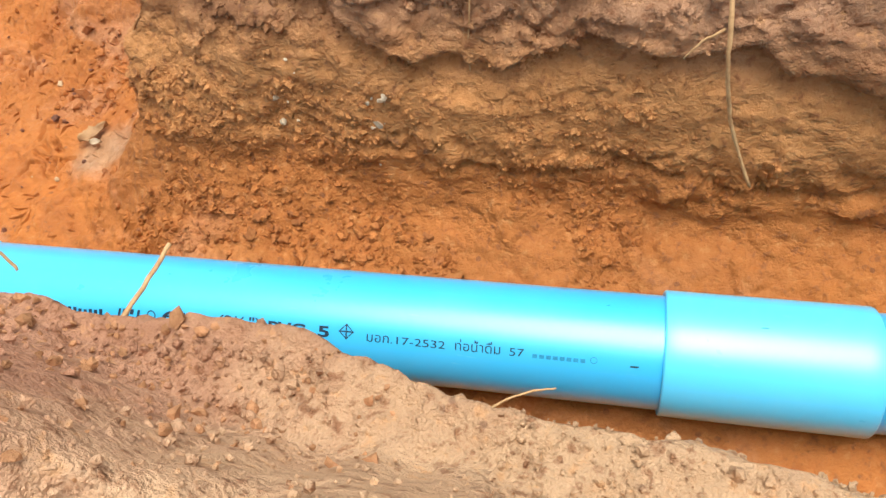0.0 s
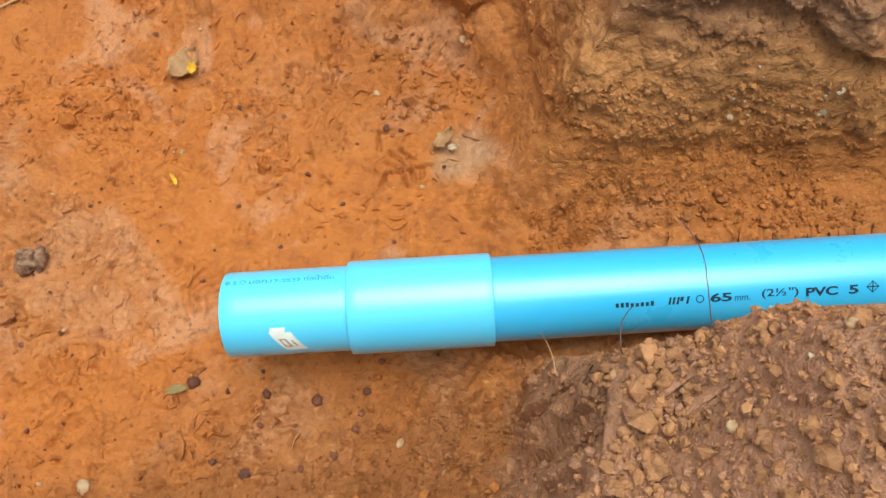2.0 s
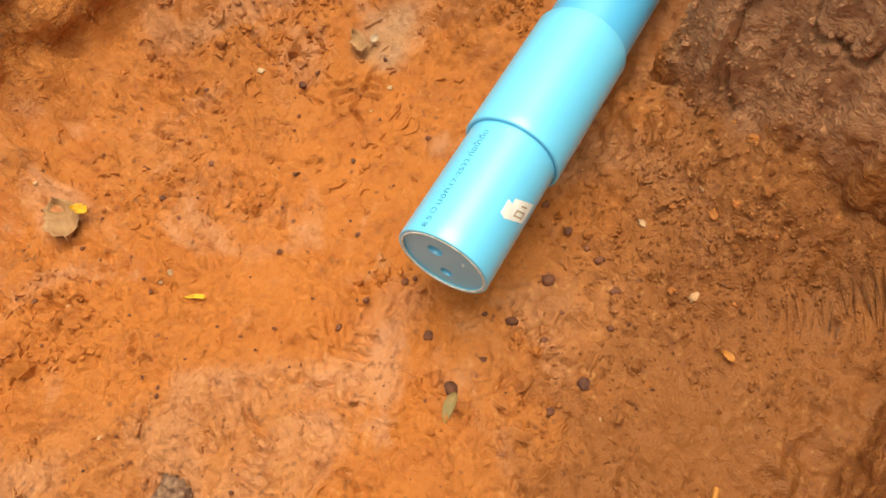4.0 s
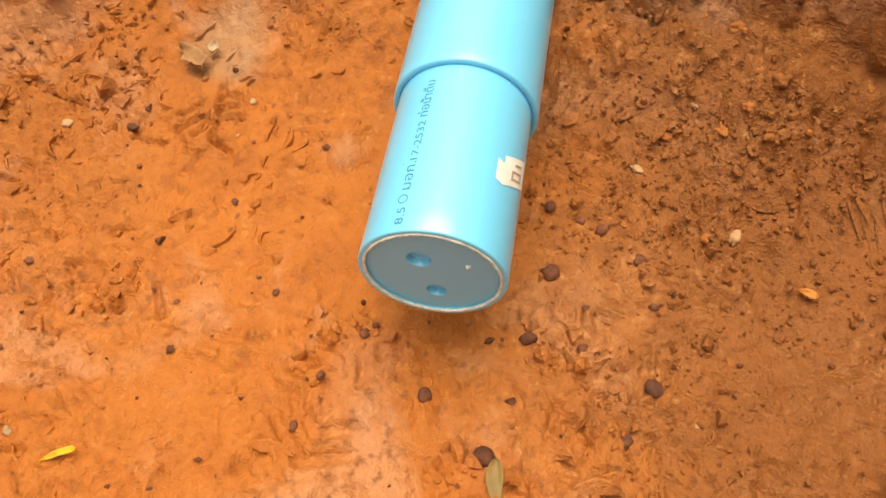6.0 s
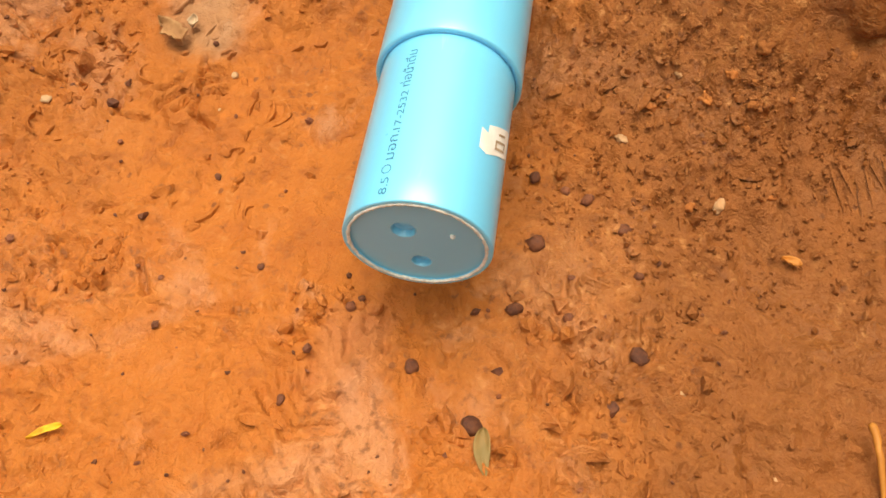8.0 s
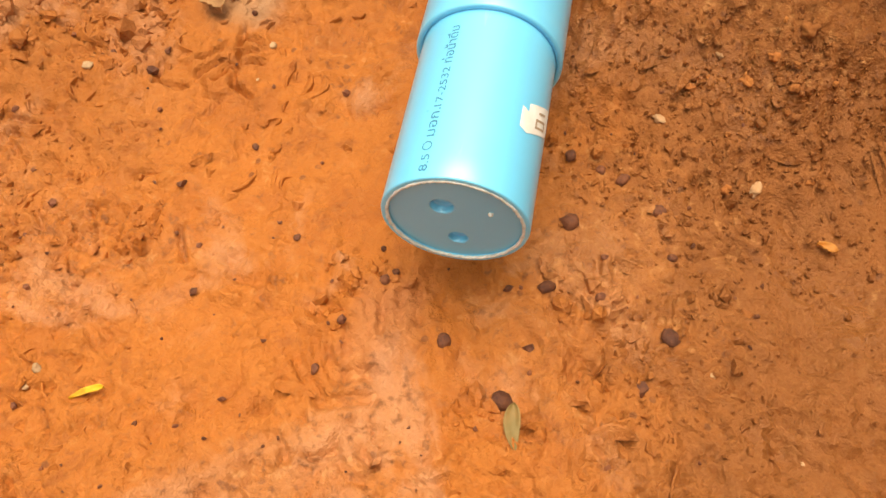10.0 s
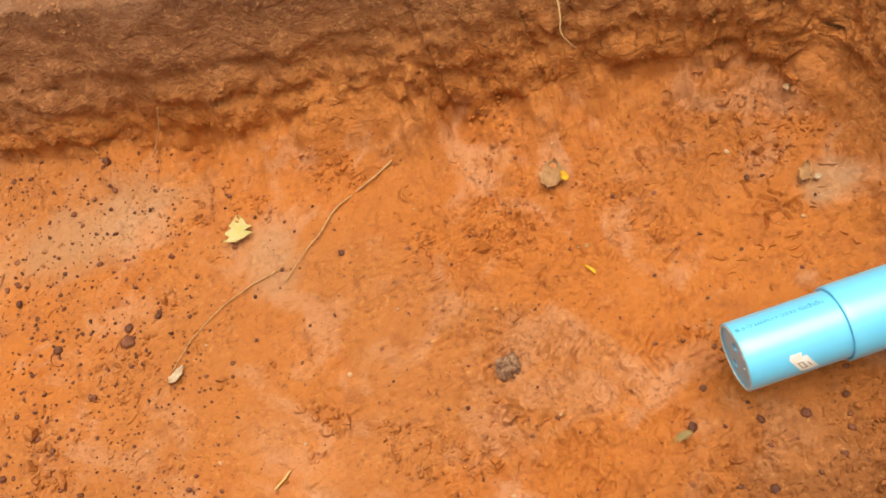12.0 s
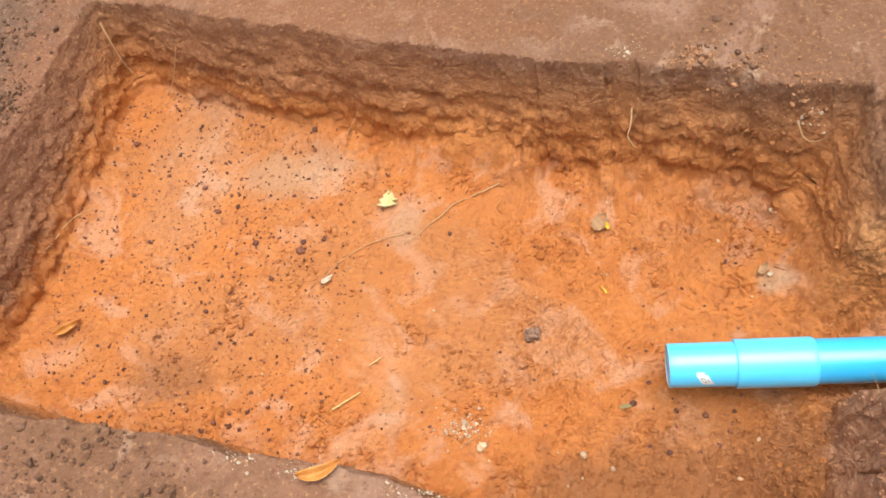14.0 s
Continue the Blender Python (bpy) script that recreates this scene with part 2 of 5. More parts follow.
def plastic(name, colour, dust, rough):
    """Blue PVC with faint dust and scuffs along the pipe."""
    m, n, l, b = material(name)
    co = n.new("ShaderNodeTexCoord")
    f = nnoise(n, l, co.outputs["Object"], 14, 5, 0.6)
    mp = n.new("ShaderNodeMapping")
    mp.inputs["Scale"].default_value = (6, 60, 60)
    l.new(co.outputs["Object"], mp.inputs["Vector"])
    s = nnoise(n, l, mp.outputs[0], 4, 4, 0.7)
    col = mixc(n, l, nrange(n, l, f, 0.45, 0.75, 0, 0.22), colour, dust)
    col = mixc(n, l, nrange(n, l, s, 0.64, 0.74, 0, 0.12), col, (0.55, 0.75, 0.8))
    l.new(col, b.inputs["Base Color"])
    l.new(nmath(n, l, "MULTIPLY_ADD", f, 0.22, rough - 0.1), b.inputs["Roughness"])
    b.inputs["IOR"].default_value = 1.5
    b.inputs["Coat Weight"].default_value, b.inputs["Coat Roughness"].default_value = 1.0, 0.32
    bp = n.new("ShaderNodeBump")
    bp.inputs["Strength"].default_value, bp.inputs["Distance"].default_value = 0.08, 0.0006
    l.new(s, bp.inputs["Height"])
    l.new(bp.outputs["Normal"], b.inputs["Normal"])
    return m


SOIL = soil_material()
PVC = plastic("blue_pvc", (0.065, 0.43, 0.75), (0.11, 0.46, 0.72), 0.30)
PVC_FIT = plastic("blue_pvc_fitting", (0.125, 0.57, 0.86), (0.17, 0.58, 0.83), 0.30)
PLUG = plastic("grey_blue_plug", (0.10, 0.45, 0.70), (0.13, 0.48, 0.70), 0.42)
GLUE = grainy("dried_white_cement", (0.75, 0.75, 0.70), (0.5, 0.5, 0.46), 200)
INK = grainy("black_print_ink", (0.012, 0.02, 0.035), (0.02, 0.035, 0.06), 300, 0.5, 0.0)
INK_BLUE = grainy("faded_blue_ink", (0.03, 0.16, 0.30), (0.045, 0.26, 0.44), 300, 0.5, 0.0)
PAPER = grainy("white_paper_sticker", (0.80, 0.78, 0.74), (0.70, 0.67, 0.62), 120, 0.6, 0.1)
TAN_INK = grainy("tan_sticker_print", (0.45, 0.33, 0.22), (0.30, 0.22, 0.15), 200, 0.6, 0.0)
CLOD = grainy("dry_brown_clod", (0.44, 0.205, 0.095), (0.32, 0.145, 0.064), 130, 0.95, 0.9, 0.003, 0.2, 0.15)
DAMP = grainy("damp_brown_crumb", (0.20, 0.095, 0.048), (0.13, 0.058, 0.030), 130, 0.9, 0.8, 0.003, 0.3, 0.2)
CLOD_ORANGE = grainy("orange_soil_crumb", (0.40, 0.14, 0.035), (0.31, 0.10, 0.026), 70, 0.85, 0.7, 0.003, 0.28)
NODULE = grainy("dark_iron_nodule", (0.12, 0.042, 0.025), (0.21, 0.07, 0.03), 260, 0.7, 0.6, 0.002, 0.35)
PALE = grainy("pale_quartz_pebble", (0.50, 0.32, 0.18), (0.40, 0.21, 0.10), 80, 0.7, 0.4, 0.002, 0.2)
LIME = grainy("white_lime_crumb", (0.55, 0.42, 0.29), (0.42, 0.28, 0.17), 90, 0.9, 0.6, 0.002, 0.15)
ROOT = grainy("pale_root_bark", (0.50, 0.29, 0.13), (0.36, 0.19, 0.08), 150, 0.8, 0.5, 0.001)
ROOT_DARK = grainy("dark_root_bark", (0.16, 0.075, 0.04), (0.24, 0.11, 0.05), 150, 0.8, 0.5, 0.001)
HAIR = grainy("fine_purple_rootlet", (0.10, 0.05, 0.07), (0.16, 0.09, 0.08), 200, 0.7, 0.1)
STRAW = grainy("dry_straw", (0.62, 0.42, 0.16), (0.48, 0.28, 0.09), 120, 0.7, 0.3, 0.001)
LEAF_YELLOW = grainy("yellow_leaf", (0.66, 0.40, 0.03), (0.50, 0.24, 0.02), 120, 0.5, 0.3, 0.001)
LEAF_GREEN = grainy("yellow_green_leaf", (0.44, 0.37, 0.12), (0.50, 0.38, 0.18), 90, 0.5, 0.4, 0.001)
LEAF_BROWN = grainy("brown_dry_leaf", (0.40, 0.215, 0.095), (0.28, 0.14, 0.06), 80, 0.7, 0.5, 0.001)
LEAF_ORANGE = grainy("orange_dry_leaf", (0.58, 0.24, 0.05), (0.42, 0.16, 0.03), 60, 0.55, 0.4, 0.001)
LEAF_OLIVE = grainy("olive_leaf", (0.20, 0.135, 0.045), (0.26, 0.15, 0.05), 90, 0.6, 0.4, 0.001)
ROCK = grainy("pale_brown_lump", (0.15, 0.065, 0.04), (0.38, 0.21, 0.12), 160, 0.9, 1.0, 0.004)


# ---- mesh helpers ----
def mesh_of(name, bm, mat, smooth_faces=True):
    me = bpy.data.meshes.new(name)
    bm.to_mesh(me)
    bm.free()
    me.materials.append(mat)
    me.polygons.foreach_set("use_smooth", [smooth_faces] * len(me.polygons))
    return me


def part(name, bm, mat, parent, label="", smooth_faces=True):
    ob = new(name, mesh_of(name, bm, mat, smooth_faces))
    ob.parent = parent
    return tagged(ob, label)


def thing(name, bm, mat, label, category, group="", m=None, smooth_faces=True, kind=""):
    ob = new(name, mesh_of(name, bm, mat, smooth_faces))
    if m is not None:
        ob.matrix_world = m
    return tagged(ob, label, category, group, kind)


def tube(points, radii, seg=7, wobble=0.0, seed=0):
    """A closed tapered tube through points, smoothed between them."""
    rng = random.Random(seed)
    pts = [Vector(p) for p in points]
    fine, rad = [], []
    for i in range(len(pts) - 1):
        p0, p1, p2, p3 = pts[max(i - 1, 0)], pts[i], pts[i + 1], pts[min(i + 2, len(pts) - 1)]
        for k in range(5):
            t = k / 5
            fine.append(0.5 * ((2 * p1) + (p2 - p0) * t + (2 * p0 - 5 * p1 + 4 * p2 - p3) * t * t + (3 * p1 - p0 - 3 * p2 + p3) * t ** 3))
            rad.append(radii[i] * (1 - t) + radii[i + 1] * t)
    fine.append(pts[-1])
    rad.append(radii[-1])
    bm = bmesh.new()
    rings = []
    for i, (p, r) in enumerate(zip(fine, rad)):
        d = (fine[min(i + 1, len(fine) - 1)] - fine[max(i - 1, 0)]).normalized()
        u = d.orthogonal().normalized()
        if rings:
            u = (prev - d * prev.dot(d)).normalized()
        prev = u
        v = d.cross(u)
        p = p + Vector([rng.uniform(-1, 1) * wobble for _ in range(3)])
        r *= 1 + rng.uniform(-0.15, 0.15)
        rings.append([bm.verts.new(p + (u * math.cos(a) + v * math.sin(a)) * r) for a in (2 * math.pi * k / seg for k in range(seg))])
    for a, b in zip(rings, rings[1:]):
        for k in range(seg):
            bm.faces.new((a[k], a[(k + 1) % seg], b[(k + 1) % seg], b[k]))
    bm.faces.new(rings[0][::-1])
    bm.faces.new(rings[-1])
    return bm


def lump(seed, sub=2, rough=0.35, squash=0.75):
    """An uneven clod or pebble about 1 across."""
    bm = bmesh.new()
    bmesh.ops.create_icosphere(bm, subdivisions=sub, radius=0.5)
    for v in bm.verts:
        q = v.co.normalized()
        o = Vector((seed * 3.1, seed * 1.7, seed * 0.9))
        k = 1 + rough * noise.noise(q * 1.3 + o) + rough * 0.6 * noise.noise(q * 3.1 + o) + rough * 0.35 * noise.noise(q * 7 + o)
        v.co = Vector((q.x, q.y * 0.88, q.z * squash)) * 0.5 * k
    return bm


def leaf_bm(length, width, bend=0.2, curl=0.15, seed=0, ragged=0.0, point=1.0, thick=0.0006):
    """A leaf with a tip, a folded midrib and real thickness, along x and centred."""
    rng = random.Random(seed)
    bm = bmesh.new()
    rows = []
    N, M = 14, 8
    for side in (0, 1):
        grid = []
        for i in range(N + 1):
            t = i / N
            w = width * 0.5 * max(0.03, math.sin(math.pi * t ** (0.75 * point)) ** 0.8)
            row = []
            for j in range(M + 1):
                s = j / M * 2 - 1
                wr = w * (1 + ragged * noise.noise(Vector((t * 7, (1 if s > 0 else -1) * 3, seed))))
                x = (t - 0.5) * length
                y = s * wr + bend * length * (t - 0.5) ** 2
                zz = abs(s) ** 1.5 * curl * width + 0.06 * length * noise.noise(Vector((t * 3, s * 1.5, seed + 5)))
                row.append(bm.verts.new((x, y, zz - side * thick)))
            grid.append(row)
        rows.append(grid)
    for side, grid in enumerate(rows):
        for i in range(N):
            for j in range(M):
                f = (grid[i][j], grid[i + 1][j], grid[i + 1][j + 1], grid[i][j + 1])
                bm.faces.new(f if side == 0 else f[::-1])
    a, b = rows
    edge = [(i, 0) for i in range(N + 1)] + [(N, j) for j in range(1, M + 1)] + [(i, M) for i in range(N - 1, -1, -1)] + [(0, j) for j in range(M - 1, 0, -1)]
    for k in range(len(edge)):
        (i, j), (p, q) = edge[k], edge[(k + 1) % len(edge)]
        bm.faces.new((a[p][q], a[i][j], b[i][j], b[p][q]))
    bmesh.ops.recalc_face_normals(bm, faces=bm.faces)
    return bm


# ---- the ground, the pit and the trench: one sheet, cut into its faces ----
DEPTH = 0.282
# the foot of the cut, clockwise from the north-west corner, with the wall that starts at each point
OUTLINE = [
    (-1.21, 0.84, "wall_north"), (-0.70, 0.655, "wall_north"), (-0.255, 0.52, "wall_north"), (0.11, 0.43, "wall_north"), (0.325, 0.375, "wall_east"),
    (0.322, 0.25, "wall_east"), (0.325, 0.188, "trench_wall_north"), (0.42, 0.176, "trench_wall_north"), (0.55, 0.164, "trench_wall_north"), (0.80, 0.150, "trench_wall_north"), (1.0, 0.135, "trench_wall_north"), (1.55, 0.09, "trench_wall_east"),
    (1.55, -0.16, "trench_wall_south"), (0.80, -0.108, "trench_wall_south"), (0.66, -0.096, "trench_wall_south"), (0.58, -0.082, "trench_wall_south"), (0.44, -0.074, "trench_wall_south"), (0.268, -0.084, "wall_bank"),
    (0.233, -0.20, "wall_bank"), (0.193, -0.37, "wall_south"), (-0.45, -0.212, "wall_south"), (-0.70, -0.160, "wall_south"), (-1.07, -0.105, "wall_south"), (-1.37, -0.02, "wall_west"), (-1.30, 0.33, "wall_west"), (-1.245, 0.60, "wall_west"),
]
LEAN_WIDE = {"trench_wall_north": 0.036, "wall_north": 0.040, "wall_east": 0.045, "wall_bank": 0.024, "wall_west": 0.035, "wall_south": 0.022, "trench_wall_south": 0.02, "trench_wall_east": 0.02}


def axis(lo, hi, dense_lo, dense_hi, coarse, dense, far):
    """Grid lines: dense in the middle, coarse around, then out to the horizon."""
    mid = list(np.arange(lo, dense_lo, coarse)) + list(np.arange(dense_lo, dense_hi, dense)) + list(np.arange(dense_hi, hi, coarse))
    step, left, right = coarse, [lo], [mid[-1]]
    while right[-1] < far:
        step *= 1.35
        left.append(left[-1] - step)
        right.append(right[-1] + step)
    return np.array(left[:0:-1] + mid + right[1:])


GX = axis(-1.62, 1.75, -0.27, 0.80, 0.0042, 0.0017, 300)
GY = axis(-0.62, 1.25, -0.28, 0.34, 0.0042, 0.0017, 300)
X, Y = np.meshgrid(GX, GY, indexing="ij")
D = np.full(X.shape, 1e9)
WHICH = np.zeros(X.shape, int)
INSIDE = np.zeros(X.shape, bool)
WIDE = np.zeros(X.shape)
wsum = np.zeros(X.shape)
for k, (ax, ay, nm) in enumerate(OUTLINE):
    bx, by, _ = OUTLINE[(k + 1) % len(OUTLINE)]
    t = np.clip(((X - ax) * (bx - ax) + (Y - ay) * (by - ay)) / ((bx - ax) ** 2 + (by - ay) ** 2), 0, 1)
    d = np.hypot(X - ax - t * (bx - ax), Y - ay - t * (by - ay))
    WHICH = np.where(d < D, k, WHICH)
    D = np.minimum(D, d)
    w = 1 / (d + 0.02) ** 4
    WIDE += w * LEAN_WIDE[nm]
    wsum += w
    INSIDE ^= ((ay > Y) != (by > Y)) & (X < (bx - ax) * (Y - ay) / (by - ay + 1e-12) + ax)
WIDE /= wsum
D = np.where(INSIDE, -D, D)
gx, gy = np.gradient(D, GX, GY)
near = smooth(0.5, 0.1, np.abs(D))
facet = lattice(np.floor(X / 0.062 + 0.3 * Y).astype(np.int64), np.int64(3), np.int64(1), 5)
D = D + near * 0.007 * facet * smooth(-0.45, -0.2, X) * smooth(0.3, 0.35, Y + 0.2 * X) * smooth(0.42, 0.3, X)
D = D + near * (0.009 * fbm(X, Y, None, 9, 4, 3) + 0.004 * np.clip(fbm(X, Y, None, 30, 2, 8), -0.4, 0.6))
glen = np.hypot(gx, gy) + 1e-9
gx, gy = gx / glen, gy / glen
BAND, REACH = 0.07, 0.17
ad = np.abs(D)
squeezed = np.where(ad < BAND, ad / BAND * WIDE, np.where(ad < REACH, WIDE + (ad - BAND) / (REACH - BAND) * (REACH - WIDE), ad)) * np.sign(D)
PX, PY = X + (squeezed - D) * gx, Y + (squeezed - D) * gy
T = np.clip((D + BAND) / (2 * BAND), 0, 1)
WALL = smooth(0.0, 0.06, T) * smooth(1.0, 0.94, T)


def tread(cx, cy, angle, length, width, deep, pitch, bend=0.6):
    """A pressed boot print with chevron lugs: height to add at each point of the grid."""
    c, s = math.cos(radians(angle)), math.sin(radians(angle))
    u, v = (PX - cx) * c + (PY - cy) * s, -(PX - cx) * s + (PY - cy) * c
    inside = smooth(1.15, 0.8, np.hypot(u / length * 2, v / width * 2) + 0.15 * fbm(PX, PY, None, 25, 2, 61))
    lug = np.sin((u + bend * np.abs(v)) / pitch * 2 * math.pi)
    return inside * (deep * np.clip(lug * 1.8, -1, 1) - deep * 0.8)


# the floor: gently uneven, trodden, with flaked mud; the trench floor lies higher
ramp = smooth(0.20, 0.40, PX - 0.15 * np.abs(PY))
floor_z = 0.041 * ramp + 0.006 * fbm(PX, PY, None, 4.5, 3, 11)
foot = smooth(-0.20, -0.06, D) * (1 - ramp)
floor_z += (0.016 + 0.022 * smooth(-0.65, -0.35, PX) * smooth(0.3, 0.4, PY + 0.3 * PX)) * foot ** 2 * (1 + 0.8 * fbm(PX, PY, None, 16, 3, 21))
zone = sum(k * np.exp(-((PX - zx) ** 2 + (PY - zy) ** 2) / r ** 2) for zx, zy, r, k in ((-0.08, -0.10, 0.09, 0.7), (-0.19, -0.06, 0.10, 0.6), (-0.07, 0.28, 0.14, 0.7), (0.09, 0.30, 0.08, 0.5), (0.0, 0.24, 0.07, 0.6), (-0.30, 0.02, 0.12, 0.5), (-0.20, 0.27, 0.09, 0.5), (-0.03, -0.17, 0.08, 0.5), (0.06, 0.13, 0.08, -0.9), (-0.55, 0.15, 0.15, -0.3), (-0.17, 0.15, 0.09, 0.35), (-0.12, -0.02, 0.07, 0.4), (-0.28, 0.27, 0.12, 0.5), (-0.38, 0.16, 0.12, 0.4), (-0.24, 0.12, 0.07, 0.4), (-0.45, 0.34, 0.12, 0.4)))
# slumped soil banked up along the trench wall and round the corner into the pit
apron = smooth(0.215, 0.33, PX) * (0.016 * smooth(0.055, 0.105, PY) + 0.060 * smooth(0.100, 0.158, PY + 0.010 * fbm(PX, PY, None, 13, 3, 421)))
floor_z += apron * smooth(0.42, 0.24, PY)
crumbled = smooth(0.20, 0.29, PX) * smooth(0.045, 0.075, PY)
floor_z += crumbled * (0.0040 * np.clip(fbm(PX, PY, None, 44, 3, 423), -0.2, 1) + 0.0028 * np.clip(fbm(PX, PY, None, 105, 3, 425), -0.3, 1)) * smooth(-0.3, 0.3, fbm(PX, PY, None, 12, 2, 427))
flaky = smooth(-0.15, 0.55, fbm(PX, PY, None, 6, 3, 41) + zone)
floor_z += 0.0026 * flaky * fbm(PX, PY, None, 34, 4, 31) + 0.0014 * fbm(PX, PY, None, 90, 3, 51)
wx, wy = PX + 0.006 * fbm(PX, PY, None, 30, 2, 56), PY + 0.006 * fbm(PX, PY, None, 30, 2, 57)
rut = np.abs(fbm(wx, wy, None, 30, 3, 55))
floor_z -= 0.0056 * flaky * smooth(-0.1, 0.35, zone) * smooth(0.13, 0.0, rut) * smooth(-0.1, 0.35, fbm(PX, PY, None, 19, 2, 58))
for scale, high, seed in ((24, 0.0034, 301), (47, 0.0030, 311)):
    f = fbm(wx, wy, None, scale, 3, seed) * 3.0
    patch = smooth(0.05, 0.50, 0.6 * fbm(PX, PY, None, 7, 3, seed + 3) + zone)
    floor_z += high * patch * (np.floor(f) + smooth(0.0, 0.30, f - np.floor(f)) - 0.75 * f)
lumpy = smooth(0.05, 0.45, fbm(PX, PY, None, 10, 3, 59) + 0.5 * zone)
floor_z += 0.0024 * lumpy * np.clip(fbm(wx, wy, None, 62, 3, 60) * 1.4, -0.7, 1)
loose = np.clip(smooth(0.0, 0.5, fbm(PX, PY, None, 11, 3, 71)) * 0.5 + 0.9 * foot + smooth(0.22, 0.08, np.hypot(PX - 0.2, PY + 0.2)), 0, 1)
floor_z += loose * (0.006 * np.clip(fbm(PX, PY, None, 48, 3, 81), 0, 1) + 0.0034 * np.clip(fbm(PX, PY, None, 110, 3, 83), -0.2, 1))
spoil = smooth(0.17, 0.05, np.hypot((PX - 0.22) * 0.9, (PY + 0.19) * 0.8))
floor_z += 0.035 * foot ** 3 * spoil + spoil * (0.008 + 0.006 * np.clip(fbm(PX, PY, None, 34, 4, 85), -0.3, 1))
for tr in ((-0.13, 0.07, 165, 0.18, 0.085, 0.0021, 0.017), (0.15, 0.185, 100, 0.10, 0.06, 0.0006, 0.018), (0.0, 0.245, 20, 0.2, 0.08, 0.0004, 0.014), (-0.15, 0.275, 200, 0.18, 0.08, 0.0005, 0.015),
           (0.02, -0.09, 60, 0.10, 0.06, 0.0010, 0.016), (0.08, 0.29, 10, 0.16, 0.08, 0.0005, 0.015)):
    floor_z += tread(*tr) * smooth(-0.5, 0.4, fbm(PX, PY, None, 18, 3, 63))



def grooves(cx, cy, angle, count, pitch, half, deep, seed):
    """Chevron cuts of a boot sole, some of them worn away, pressed into the floor."""
    rg = random.Random(seed)
    c, s = math.cos(radians(angle)), math.sin(radians(angle))
    for k in range(count):
        for side in (-1, 1):
            if rg.random() < 0.28:
                continue
            u0, reach = (k - count / 2) * pitch + rg.uniform(-0.0015, 0.0015), half * rg.uniform(0.6, 1.05)
            a = (u0, 0.002 * side)
            b = (u0 + reach * rg.uniform(0.35, 0.55), reach * side)
            (ax, ay), (bx, by) = ((cx + c * p - s * v, cy + s * p + c * v) for p, v in (a, b))
            i0, i1 = np.searchsorted(GX, (min(ax, bx) - 0.01, max(ax, bx) + 0.01))
            j0, j1 = np.searchsorted(GY, (min(ay, by) - 0.01, max(ay, by) + 0.01))
            px, py = PX[i0:i1, j0:j1] + 0.0012 * vnoise(PX[i0:i1, j0:j1] * 140, PY[i0:i1, j0:j1] * 140, seed=5), PY[i0:i1, j0:j1]
            t = np.clip(((px - ax) * (bx - ax) + (py - ay) * (by - ay)) / ((bx - ax) ** 2 + (by - ay) ** 2), 0, 1)
            d = np.hypot(px - ax - t * (bx - ax), py - ay - t * (by - ay))
            floor_z[i0:i1, j0:j1] += deep * (0.45 * np.exp(-((d - 0.0042) / 0.0018) ** 2) - np.exp(-(d / 0.0021) ** 2)) * rg.uniform(0.5, 1)


grooves(0.085, 0.295, 12, 9, 0.0105, 0.030, 0.0018, 3)
grooves(-0.14, 0.28, 200, 10, 0.011, 0.032, 0.0032, 4)
grooves(0.010, -0.105, 65, 7, 0.010, 0.024, 0.0030, 5)
grooves(-0.02, 0.05, 130, 7, 0.011, 0.026, 0.0026, 6)
grooves(-0.30, 0.20, 80, 9, 0.011, 0.030, 0.0028, 7)
grooves(-0.19, -0.03, 150, 9, 0.011, 0.030, 0.0028, 8)
grooves(-0.42, 0.08, 30, 9, 0.011, 0.030, 0.0024, 9)



def cuts(cx, cy, angle, count, pitch, length, deep, seed):
    """Parallel drawn-out cuts of a ribbed sole, unequal and broken."""
    rg = random.Random(seed)
    for k in range(count):
        a = radians(angle + rg.gauss(0, 13))
        off, along, half = (k - count / 2 + rg.uniform(-0.45, 0.45)) * pitch, rg.uniform(-0.6, 0.6) * length, length * rg.uniform(0.08, 0.40)
        if rg.random() < 0.25:
            continue
        mx, my = cx - math.sin(radians(angle)) * off + math.cos(a) * along, cy + math.cos(radians(angle)) * off + math.sin(a) * along
        i0, i1 = np.searchsorted(GX, (mx - half - 0.012, mx + half + 0.012))
        j0, j1 = np.searchsorted(GY, (my - half - 0.012, my + half + 0.012))
        px, py = PX[i0:i1, j0:j1], PY[i0:i1, j0:j1]
        u = (px - mx) * math.cos(a) + (py - my) * math.sin(a)
        v = -(px - mx) * math.sin(a) + (py - my) * math.cos(a) + 0.0016 * vnoise(px * 90, py * 90, seed=seed) + 4.0 * u * u * rg.uniform(-1, 1)
        on = smooth(half + 0.002, half * 0.3, np.abs(u))
        floor_z[i0:i1, j0:j1] += deep * on * (0.16 * np.exp(-((v - 0.004) / 0.003) ** 2) - np.exp(-(v / 0.0014) ** 2))


